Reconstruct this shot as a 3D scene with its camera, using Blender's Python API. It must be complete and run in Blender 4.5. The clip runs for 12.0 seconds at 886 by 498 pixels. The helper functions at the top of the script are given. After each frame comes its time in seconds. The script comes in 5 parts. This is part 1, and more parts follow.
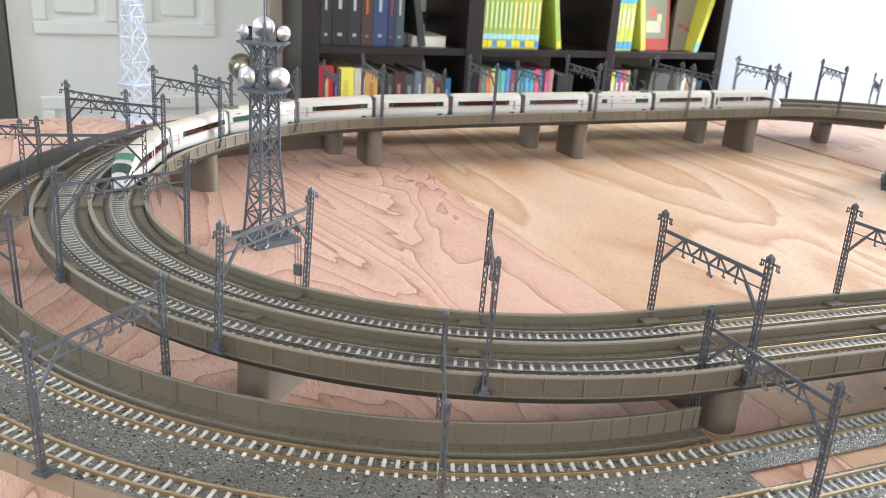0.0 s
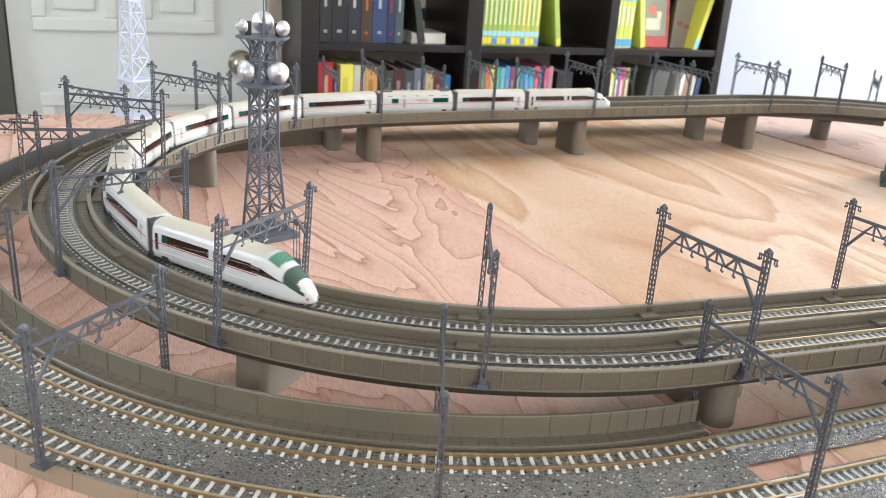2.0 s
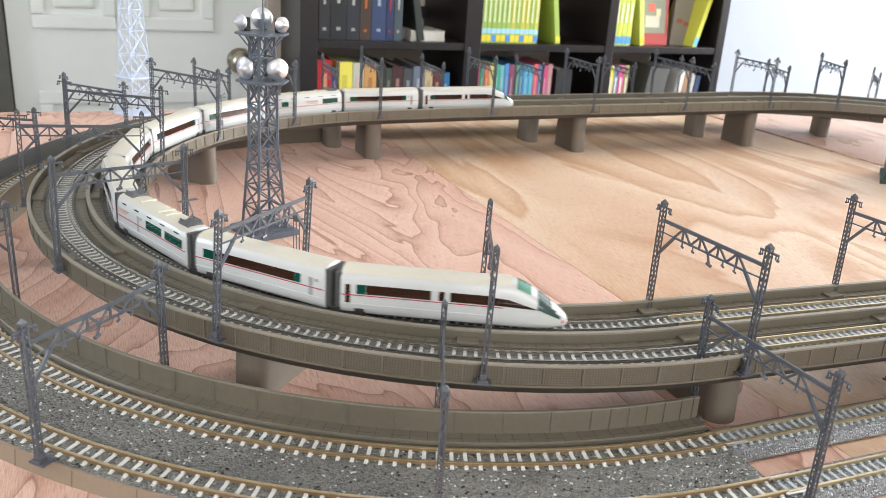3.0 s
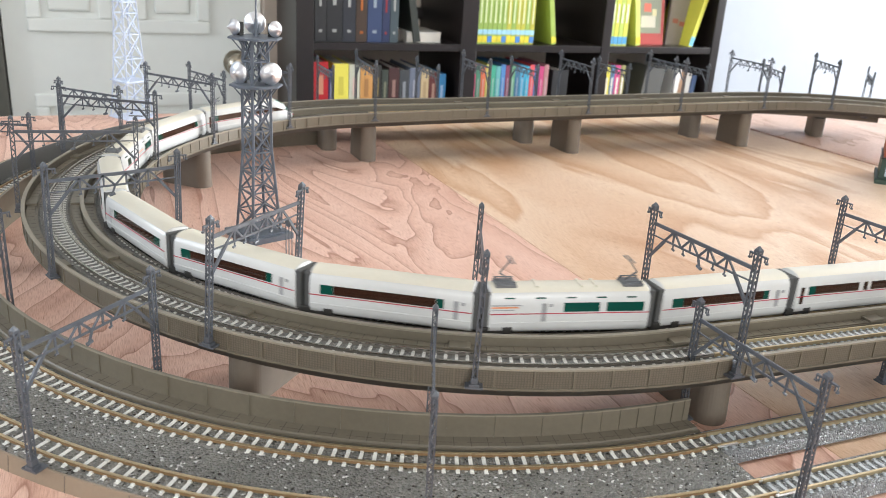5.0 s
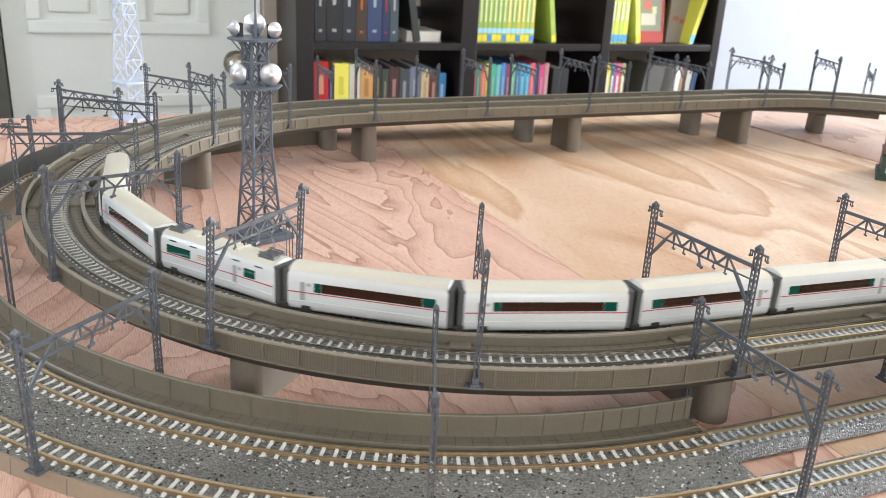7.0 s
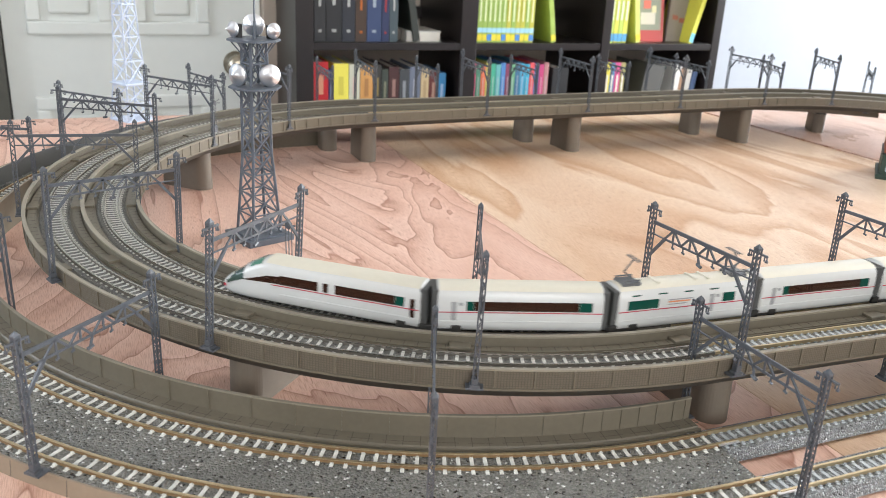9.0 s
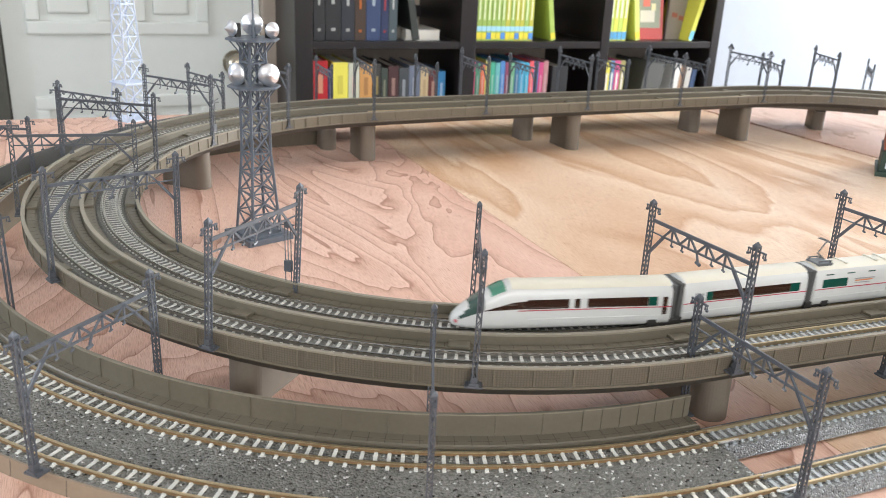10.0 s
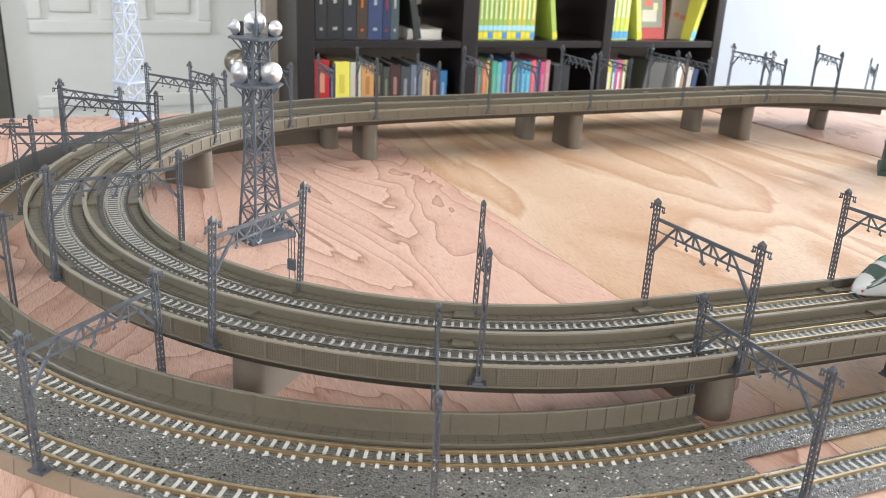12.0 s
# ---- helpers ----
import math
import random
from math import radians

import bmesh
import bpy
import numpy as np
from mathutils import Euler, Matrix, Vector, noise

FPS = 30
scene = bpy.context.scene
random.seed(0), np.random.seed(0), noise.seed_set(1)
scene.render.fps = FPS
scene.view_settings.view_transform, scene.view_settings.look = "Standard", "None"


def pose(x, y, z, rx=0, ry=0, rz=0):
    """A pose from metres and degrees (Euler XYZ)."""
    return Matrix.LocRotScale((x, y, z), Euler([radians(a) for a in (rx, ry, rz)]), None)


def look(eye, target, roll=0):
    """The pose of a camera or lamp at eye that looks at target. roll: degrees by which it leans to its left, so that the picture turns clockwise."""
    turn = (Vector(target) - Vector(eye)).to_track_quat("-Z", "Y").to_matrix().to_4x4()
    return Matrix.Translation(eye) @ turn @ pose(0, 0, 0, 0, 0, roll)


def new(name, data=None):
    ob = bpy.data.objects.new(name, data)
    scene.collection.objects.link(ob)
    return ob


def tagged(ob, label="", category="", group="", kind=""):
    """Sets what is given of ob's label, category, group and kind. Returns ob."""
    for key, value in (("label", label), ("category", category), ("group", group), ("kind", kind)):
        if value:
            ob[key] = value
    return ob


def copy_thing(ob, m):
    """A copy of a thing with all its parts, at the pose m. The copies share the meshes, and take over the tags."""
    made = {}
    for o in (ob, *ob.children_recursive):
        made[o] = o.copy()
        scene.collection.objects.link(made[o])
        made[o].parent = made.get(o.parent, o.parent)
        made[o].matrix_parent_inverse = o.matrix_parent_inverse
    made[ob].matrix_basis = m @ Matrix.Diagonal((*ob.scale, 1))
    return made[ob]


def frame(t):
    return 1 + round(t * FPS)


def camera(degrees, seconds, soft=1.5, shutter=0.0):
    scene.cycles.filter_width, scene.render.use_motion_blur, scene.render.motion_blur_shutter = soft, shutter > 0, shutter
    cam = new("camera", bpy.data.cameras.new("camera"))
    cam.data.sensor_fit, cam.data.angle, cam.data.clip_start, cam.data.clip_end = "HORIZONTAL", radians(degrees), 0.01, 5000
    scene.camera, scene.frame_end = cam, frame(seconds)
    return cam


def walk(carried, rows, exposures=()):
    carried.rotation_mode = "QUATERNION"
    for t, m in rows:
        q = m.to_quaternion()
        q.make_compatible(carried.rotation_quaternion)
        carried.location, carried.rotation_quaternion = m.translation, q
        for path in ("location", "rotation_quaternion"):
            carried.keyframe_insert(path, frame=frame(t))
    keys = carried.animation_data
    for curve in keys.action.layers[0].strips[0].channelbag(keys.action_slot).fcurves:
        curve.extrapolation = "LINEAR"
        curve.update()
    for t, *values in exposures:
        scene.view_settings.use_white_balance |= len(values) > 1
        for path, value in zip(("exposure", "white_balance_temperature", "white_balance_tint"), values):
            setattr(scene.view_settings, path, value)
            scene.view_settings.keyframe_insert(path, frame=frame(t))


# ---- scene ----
cam = camera(55.97, 12.0, soft=0.5, shutter=0.4)
cam.data.dof.use_dof = True
cam.data.dof.focus_distance = 0.52
cam.data.dof.aperture_fstop = 20.0
CAMERA_ROWS = [
    (0, -0.2815, -0.6183, 0.2392, 70.185, -3.47, -21.328),
    (0.5, -0.2814, -0.6186, 0.2391, 70.115, -3.378, -21.384),
    (1, -0.2822, -0.6187, 0.2383, 70.088, -3.397, -21.363),
    (1.5, -0.282, -0.6193, 0.2376, 70.093, -3.423, -21.308),
    (2, -0.2813, -0.6195, 0.2374, 70.042, -3.538, -21.333),
    (2.5, -0.2804, -0.6188, 0.2364, 69.985, -3.535, -21.333),
    (3, -0.2814, -0.6187, 0.2357, 69.936, -3.507, -21.405),
    (5, -0.2784, -0.6209, 0.2385, 69.956, -3.244, -21.589),
    (5.5, -0.2782, -0.6216, 0.2392, 69.94, -3.193, -21.592),
    (6, -0.2784, -0.6214, 0.2387, 69.955, -3.094, -21.596),
    (6.5, -0.2785, -0.6208, 0.2388, 69.908, -2.999, -21.57),
    (7, -0.2779, -0.6209, 0.2392, 69.875, -2.883, -21.614),
    (9, -0.2772, -0.6212, 0.2398, 69.853, -2.698, -21.633),
    (9.5, -0.2769, -0.6213, 0.24, 69.78, -2.559, -21.668),
    (10, -0.2765, -0.6215, 0.2399, 69.758, -2.516, -21.671),
    (10.5, -0.2762, -0.6217, 0.2401, 69.757, -2.521, -21.67),
    (11, -0.277, -0.621, 0.2408, 69.733, -2.621, -21.665),
    (11.5, -0.2774, -0.6207, 0.24, 69.77, -2.632, -21.619),
    (12, -0.2778, -0.6204, 0.2391, 69.722, -2.574, -21.594),
]
walk(cam, [(r[0], pose(*r[1:])) for r in CAMERA_ROWS], exposures=[(0.0, 0.46), (12.0, 0.46)])

# ---- light: daylight through the windows of the room, and an added south fill ----
world = bpy.data.worlds.new("daylight")
scene.world = world
world.use_nodes = True
wn = world.node_tree.nodes
sky = wn.new("ShaderNodeTexSky")
sky.sky_type, sky.sun_disc, sky.sun_elevation, sky.sun_rotation = "NISHITA", False, radians(38), radians(120)
wn["Background"].inputs[1].default_value = 0.12
world.node_tree.links.new(sky.outputs[0], wn["Background"].inputs[0])


def window_light(name, m, w, h, power, color):
    la = bpy.data.lights.new(name, "AREA")
    la.shape, la.size, la.size_y, la.energy, la.color = "RECTANGLE", w, h, power, color
    ob = new(name, la)
    ob.matrix_world = m
    return ob


window_light("window_light_east", look((3.54, 0.20, 0.74), (0.0, -0.05, 0.0)), 1.35, 1.2, 150, (0.93, 0.97, 1.0))
window_light("window_light_west", look((-2.36, 0.55, 0.80), (0.0, 0.15, 0.0)), 1.1, 1.0, 22, (0.86, 0.93, 1.0))
# added fill from behind the camera; no window is known on this side
window_light("window_light_south", look((-0.3, -2.44, 0.85), (-0.1, 0.0, 0.1)), 1.9, 1.25, 27, (1.0, 0.98, 0.94))

# ---- materials ----
MATS = {}


def nodes_of(name):
    m = bpy.data.materials.new(name)
    m.use_nodes = True
    MATS[name] = m
    return m, m.node_tree.nodes, m.node_tree.links, m.node_tree.nodes["Principled BSDF"]


def plain(name, color, rough=0.5, metal=0.0, grain=60.0, vary=0.12, bump=0.05, dist=0.0002, spec=0.5, random_vary=0.0):
    """A surface with a fine grain and a coarser mottling, each with a little relief."""
    m, n, l, b = nodes_of(name)
    tc = n.new("ShaderNodeTexCoord")
    fine = n.new("ShaderNodeTexNoise")
    fine.inputs["Scale"].default_value, fine.inputs["Detail"].default_value = grain * 12, 4
    coarse = n.new("ShaderNodeTexNoise")
    coarse.inputs["Scale"].default_value, coarse.inputs["Detail"].default_value = grain, 5
    l.new(tc.outputs["Object"], fine.inputs["Vector"])
    l.new(tc.outputs["Object"], coarse.inputs["Vector"])
    add = n.new("ShaderNodeMath")
    add.operation = "ADD"
    l.new(fine.outputs["Fac"], add.inputs[0])
    l.new(coarse.outputs["Fac"], add.inputs[1])
    half = n.new("ShaderNodeMath")
    half.operation = "MULTIPLY"
    half.inputs[1].default_value = 0.5
    l.new(add.outputs[0], half.inputs[0])
    fac = half
    if random_vary:
        info = n.new("ShaderNodeObjectInfo")
        mix = n.new("ShaderNodeMath")
        mix.operation = "MULTIPLY_ADD"
        mix.inputs[1].default_value = random_vary
        l.new(info.outputs["Random"], mix.inputs[0])
        l.new(half.outputs[0], mix.inputs[2])
        fac = mix
    ramp = n.new("ShaderNodeValToRGB")
    ramp.color_ramp.elements[0].position, ramp.color_ramp.elements[1].position = 0.32, 0.68
    ramp.color_ramp.elements[0].color = (*[c * (1 - vary) for c in color], 1)
    ramp.color_ramp.elements[1].color = (*[min(1, c * (1 + vary)) for c in color], 1)
    l.new(fac.outputs[0], ramp.inputs[0])
    l.new(ramp.outputs[0], b.inputs["Base Color"])
    b.inputs["Roughness"].default_value, b.inputs["Metallic"].default_value = rough, metal
    b.inputs["Specular IOR Level"].default_value = spec
    if bump:
        bp = n.new("ShaderNodeBump")
        bp.inputs["Strength"].default_value, bp.inputs["Distance"].default_value = bump, dist
        l.new(fine.outputs["Fac"], bp.inputs["Height"])
        l.new(bp.outputs[0], b.inputs["Normal"])
    return m


def plywood(name, pale, mid, dark, seed, lines, rise=0.90, stretch=0.34, jag=0.46):
    """Rotary-cut veneer: contour lines of a slow field drawn out along the grain, with short dark checks."""
    m, n, l, b = nodes_of(name)
    tc = n.new("ShaderNodeTexCoord")
    mp = n.new("ShaderNodeMapping")
    mp.inputs["Location"].default_value = (seed, seed * 0.37, 0)
    mp.inputs["Scale"].default_value = (1.0, stretch, 1.0)
    mp.inputs["Rotation"].default_value = (0, 0, 0.07)
    l.new(tc.outputs["Object"], mp.inputs["Vector"])
    field = n.new("ShaderNodeTexNoise")
    field.inputs["Scale"].default_value, field.inputs["Detail"].default_value = 6.5, 4.0
    field.inputs["Roughness"].default_value, field.inputs["Distortion"].default_value = jag, 0.8
    l.new(mp.outputs[0], field.inputs["Vector"])
    rep = n.new("ShaderNodeMath")
    rep.operation = "MULTIPLY"
    rep.inputs[1].default_value = lines
    l.new(field.outputs["Fac"], rep.inputs[0])
    fr = n.new("ShaderNodeMath")
    fr.operation = "FRACT"
    l.new(rep.outputs[0], fr.inputs[0])
    ramp = n.new("ShaderNodeValToRGB")
    e = ramp.color_ramp.elements
    e[0].position, e[0].color = 0.0, (*pale, 1)
    e[1].position, e[1].color = rise - 0.20, (*mid, 1)
    k = e.new(rise)
    k.color = (*[0.6 * q + 0.4 * w for q, w in zip(mid, dark)], 1)
    k = e.new(rise + (1 - rise) * 0.6)
    k.color = (*dark, 1)
    k = e.new(1.0)
    k.color = (*pale, 1)
    l.new(fr.outputs[0], ramp.inputs[0])
    fibre = n.new("ShaderNodeTexNoise")
    mf = n.new("ShaderNodeMapping")
    mf.inputs["Scale"].default_value = (520, 22, 1)
    l.new(tc.outputs["Object"], mf.inputs["Vector"])
    l.new(mf.outputs[0], fibre.inputs["Vector"])
    fibre.inputs["Detail"].default_value = 5
    fr2 = n.new("ShaderNodeValToRGB")
    fr2.color_ramp.elements[0].position, fr2.color_ramp.elements[0].color = 0.34, (0.66, 0.52, 0.46, 1)
    fr2.color_ramp.elements[1].position, fr2.color_ramp.elements[1].color = 0.56, (1, 1, 1, 1)
    l.new(fibre.outputs["Fac"], fr2.inputs[0])
    mul = n.new("ShaderNodeMixRGB")
    mul.blend_type = "MULTIPLY"
    mul.inputs[0].default_value = 0.75
    l.new(ramp.outputs[0], mul.inputs[1])
    l.new(fr2.outputs[0], mul.inputs[2])
    blot = n.new("ShaderNodeTexNoise")
    blot.inputs["Scale"].default_value, blot.inputs["Detail"].default_value = 3.2, 5
    l.new(mp.outputs[0], blot.inputs["Vector"])
    br = n.new("ShaderNodeValToRGB")
    br.color_ramp.elements[0].position, br.color_ramp.elements[0].color = 0.34, (0.86, 0.78, 0.74, 1)
    br.color_ramp.elements[1].position, br.color_ramp.elements[1].color = 0.62, (1.0, 1.0, 1.0, 1)
    l.new(blot.outputs["Fac"], br.inputs[0])
    mul2 = n.new("ShaderNodeMixRGB")
    mul2.blend_type = "MULTIPLY"
    mul2.inputs[0].default_value = 1.0
    l.new(mul.outputs[0], mul2.inputs[1])
    l.new(br.outputs[0], mul2.inputs[2])
    # short dark checks along the grain
    chk = n.new("ShaderNodeTexNoise")
    mc = n.new("ShaderNodeMapping")
    mc.inputs["Scale"].default_value = (150, 13, 1)
    mc.inputs["Location"].default_value = (seed * 3, 1.3, 0)
    l.new(tc.outputs["Object"], mc.inputs["Vector"])
    l.new(mc.outputs[0], chk.inputs["Vector"])
    chk.inputs["Detail"].default_value = 1.0
    cr = n.new("ShaderNodeValToRGB")
    cr.color_ramp.elements[0].position, cr.color_ramp.elements[0].color = 0.70, (1, 1, 1, 1)
    cr.color_ramp.elements[1].position, cr.color_ramp.elements[1].color = 0.745, (0.42, 0.24, 0.17, 1)
    l.new(chk.outputs["Fac"], cr.inputs[0])
    mul3 = n.new("ShaderNodeMixRGB")
    mul3.blend_type = "MULTIPLY"
    mul3.inputs[0].default_value = 0.65
    l.new(mul2.outputs[0], mul3.inputs[1])
    l.new(cr.outputs[0], mul3.inputs[2])
    l.new(mul3.outputs[0], b.inputs["Base Color"])
    b.inputs["Roughness"].default_value = 0.46
    b.inputs["Specular IOR Level"].default_value = 0.42
    bp = n.new("ShaderNodeBump")
    bp.inputs["Strength"].default_value, bp.inputs["Distance"].default_value = 0.25, 0.0004
    l.new(fibre.outputs["Fac"], bp.inputs["Height"])
    l.new(bp.outputs[0], b.inputs["Normal"])
    return m


def ballast(name, base, white, black, scale, rough, relief):
    """Moulded ballast with pale and dark grains."""
    m, n, l, b = nodes_of(name)
    tc = n.new("ShaderNodeTexCoord")
    v = n.new("ShaderNodeTexVoronoi")
    v.inputs["Scale"].default_value = scale
    l.new(tc.outputs["Object"], v.inputs["Vector"])
    sep = n.new("ShaderNodeSeparateColor")
    l.new(v.outputs["Color"], sep.inputs[0])
    ramp = n.new("ShaderNodeValToRGB")
    ramp.color_ramp.interpolation = "CONSTANT"
    e = ramp.color_ramp.elements
    e[0].position, e[0].color = 0.0, (*black, 1)
    e[1].position, e[1].color = 0.035, (*[c * 0.8 for c in base], 1)
    for pos, col in ((0.35, base), (0.62, [c * 1.2 for c in base]), (0.975, white)):
        k = e.new(pos)
        k.color = (*col, 1)
    l.new(sep.outputs[0], ramp.inputs[0])
    big = n.new("ShaderNodeTexNoise")
    big.inputs["Scale"].default_value = 35
    l.new(tc.outputs["Object"], big.inputs["Vector"])
    mx = n.new("ShaderNodeMixRGB")
    mx.blend_type = "OVERLAY"
    mx.inputs[0].default_value = 0.35
    l.new(ramp.outputs[0], mx.inputs[1])
    l.new(big.outputs["Fac"], mx.inputs[2])
    l.new(mx.outputs[0], b.inputs["Base Color"])
    b.inputs["Roughness"].default_value = rough
    bp = n.new("ShaderNodeBump")
    bp.inputs["Strength"].default_value, bp.inputs["Distance"].default_value = relief, 0.0015
    bp.invert = True
    l.new(v.outputs["Distance"], bp.inputs["Height"])
    l.new(bp.outputs[0], b.inputs["Normal"])
    return m


def mesh_panel(name, color):
    """Moulded plastic with a fine square grid pressed into it, drawn on the sweep's own metre coordinates."""
    m = plain(name, color, 0.48, grain=25, vary=0.06)
    n, l, b = m.node_tree.nodes, m.node_tree.links, m.node_tree.nodes["Principled BSDF"]
    uv = n.new("ShaderNodeTexCoord")
    br = n.new("ShaderNodeTexBrick")
    br.offset, br.squash = 0.0, 1.0
    br.inputs["Scale"].default_value = 100.0
    br.inputs["Brick Width"].default_value, br.inputs["Row Height"].default_value = 0.125, 0.125
    br.inputs["Mortar Size"].default_value, br.inputs["Mortar Smooth"].default_value = 0.022, 0.2
    l.new(uv.outputs["UV"], br.inputs["Vector"])
    br.inputs["Color1"].default_value = br.inputs["Color2"].default_value = (1, 1, 1, 1)
    br.inputs["Mortar"].default_value = (0.74, 0.72, 0.69, 1)
    mul = n.new("ShaderNodeMixRGB")
    mul.blend_type = "MULTIPLY"
    mul.inputs[0].default_value = 1.0
    l.new(b.inputs["Base Color"].links[0].from_socket, mul.inputs[1])
    l.new(br.outputs["Color"], mul.inputs[2])
    l.new(mul.outputs[0], b.inputs["Base Color"])
    bp = n.new("ShaderNodeBump")
    bp.inputs["Strength"].default_value, bp.inputs["Distance"].default_value = 0.6, 0.0003
    l.new(br.outputs["Fac"], bp.inputs["Height"])
    l.new(bp.outputs[0], b.inputs["Normal"])
    return m


def glass(name, color, rough=0.04):
    m, n, l, b = nodes_of(name)
    b.inputs["Base Color"].default_value = (*color, 1)
    b.inputs["Roughness"].default_value = rough
    b.inputs["Coat Weight"].default_value = 0.6
    return m


plywood("ply_pink", (0.85, 0.60, 0.49), (0.78, 0.515, 0.405), (0.45, 0.23, 0.16), 3.1, 16.0, rise=0.93, jag=0.42)
plywood("ply_pale", (0.86, 0.69, 0.52), (0.81, 0.61, 0.43), (0.66, 0.42, 0.25), 8.4, 7.0, rise=0.62, stretch=0.2)
plywood("ply_warm", (0.76, 0.56, 0.46), (0.68, 0.48, 0.38), (0.50, 0.30, 0.19), 15.7, 9.0)
plain("ply_edge", (0.30, 0.16, 0.10), 0.8)
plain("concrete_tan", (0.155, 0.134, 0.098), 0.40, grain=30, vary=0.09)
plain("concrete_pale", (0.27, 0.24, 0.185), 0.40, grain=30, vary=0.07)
mesh_panel("panel_tan", (0.145, 0.124, 0.092))
# near-black brown holds the shade under the deck, for girders and bearings
plain("deck_shade_brown", (0.045, 0.038, 0.030), 0.5, grain=30)
plain("pier_brown", (0.170, 0.140, 0.108), 0.50, grain=30, vary=0.06)
plain("skirt_tan", (0.29, 0.225, 0.16), 0.5, grain=30, vary=0.06)
plain("barrier_grey", (0.13, 0.13, 0.125), 0.3, grain=30, vary=0.08)
plain("joint_dark", (0.085, 0.074, 0.058), 0.7)
plain("tie_white", (0.70, 0.70, 0.66), 0.35, grain=150, random_vary=0.18)
plain("tie_pale", (0.58, 0.57, 0.53), 0.4, grain=150, random_vary=0.2)
plain("tie_grey", (0.44, 0.47, 0.49), 0.5, grain=150, random_vary=0.18)
plain("rail_steel", (0.46, 0.44, 0.40), 0.26, metal=1.0, grain=80, bump=0)
plain("rail_gold", (0.74, 0.60, 0.38), 0.32, metal=0.9, grain=80, bump=0)
plain("rail_side", (0.30, 0.185, 0.09), 0.5, metal=0.3, grain=80, bump=0)
plain("rail_side_grey", (0.20, 0.18, 0.155), 0.5, metal=0.3, grain=80, bump=0)
ballast("ballast_fine", (0.205, 0.203, 0.185), (0.72, 0.72, 0.69), (0.012, 0.012, 0.012), 900, 0.24, 1.0)
ballast("ballast_glossy", (0.19, 0.20, 0.205), (0.42, 0.44, 0.46), (0.03, 0.03, 0.03), 950, 0.34, 0.8)
ballast("ballast_dark", (0.15, 0.147, 0.135), (0.35, 0.35, 0.33), (0.02, 0.02, 0.02), 1500, 0.5, 0.4)
plain("plastic_grey", (0.085, 0.092, 0.105), 0.36, grain=60, vary=0.08)
plain("plastic_grey_pale", (0.105, 0.120, 0.145), 0.40, grain=60, vary=0.08)
plain("plastic_white", (0.58, 0.65, 0.78), 0.45, grain=60, vary=0.04)
plain("plastic_black", (0.018, 0.016, 0.015), 0.45, grain=60)
plain("silver", (0.86, 0.86, 0.88), 0.36, metal=1.0, grain=60, vary=0.04, bump=0)
plain("car_white", (0.64, 0.64, 0.62), 0.24, grain=40, vary=0.02, bump=0)
plain("car_roof", (0.67, 0.63, 0.52), 0.34, grain=40, vary=0.03, bump=0)
plain("car_grey", (0.33, 0.33, 0.33), 0.4, grain=40)
plain("car_red", (0.42, 0.030, 0.050), 0.4, grain=40)
plain("car_orange", (0.72, 0.25, 0.10), 0.4, grain=40)
plain("pantograph_grey", (0.16, 0.165, 0.17), 0.4, metal=0.4, grain=60)
plain("gangway_dark", (0.075, 0.075, 0.072), 0.6, grain=60)
plain("underframe", (0.035, 0.033, 0.030), 0.6, grain=60)
plain("seat_red", (0.20, 0.035, 0.025), 0.6, grain=60)
glass("glass_brown", (0.040, 0.016, 0.010))
glass("glass_green", (0.005, 0.070, 0.050))
plain("wall_paint", (0.36, 0.385, 0.43), 0.75, grain=3, vary=0.02)
plain("ceiling_paint", (0.80, 0.79, 0.77), 0.8, grain=3, vary=0.02)
plain("door_paint", (0.74, 0.76, 0.72), 0.42, grain=3, vary=0.02)
# this brown has the shade beside the bookcase mixed into it
plain("casing_shade_brown", (0.40, 0.33, 0.27), 0.6, grain=3, vary=0.06)
plain("jamb_dark", (0.07, 0.068, 0.055), 0.6, grain=3)
plain("knob_metal", (0.42, 0.37, 0.29), 0.28, metal=1.0, grain=10, bump=0)
plain("carpet", (0.26, 0.22, 0.18), 0.95, grain=30, vary=0.2)
plain("shelf_dark", (0.014, 0.010, 0.010), 0.35, grain=6, vary=0.2)
# beige raised so the wall seen through the bookcase looks lit
plain("lit_wall_beige", (0.60, 0.51, 0.43), 0.6, grain=4, vary=0.06)
plain("paper", (0.74, 0.70, 0.62), 0.8, grain=20, vary=0.05)

# ---- building helpers ----


def part(name, bm, material, parent=None, label="", smooth=False):
    """Links a bmesh as one mesh object, under a thing or part if given."""
    me = bpy.data.meshes.new(name)
    bm.to_mesh(me)
    bm.free()
    if smooth:
        for f in me.polygons:
            f.use_smooth = True
    me.materials.append(MATS[material])
    ob = new(name, me)
    if parent is not None:
        ob.parent = parent
    if label:
        ob["label"] = label
    return ob


def shared(name, me, parent, m):
    ob = new(name, me)
    ob.parent = parent
    ob.matrix_local = m
    return ob


def mesh_of(name, bm, material):
    me = bpy.data.meshes.new(name)
    bm.to_mesh(me)
    bm.free()
    me.materials.append(MATS[material])
    return me


def thing(name, m=None, label="", category="", group="", kind=""):
    ob = new(name)
    ob.empty_display_size = 0.01
    if m is not None:
        ob.matrix_world = m
    return tagged(ob, label, category, group, kind)


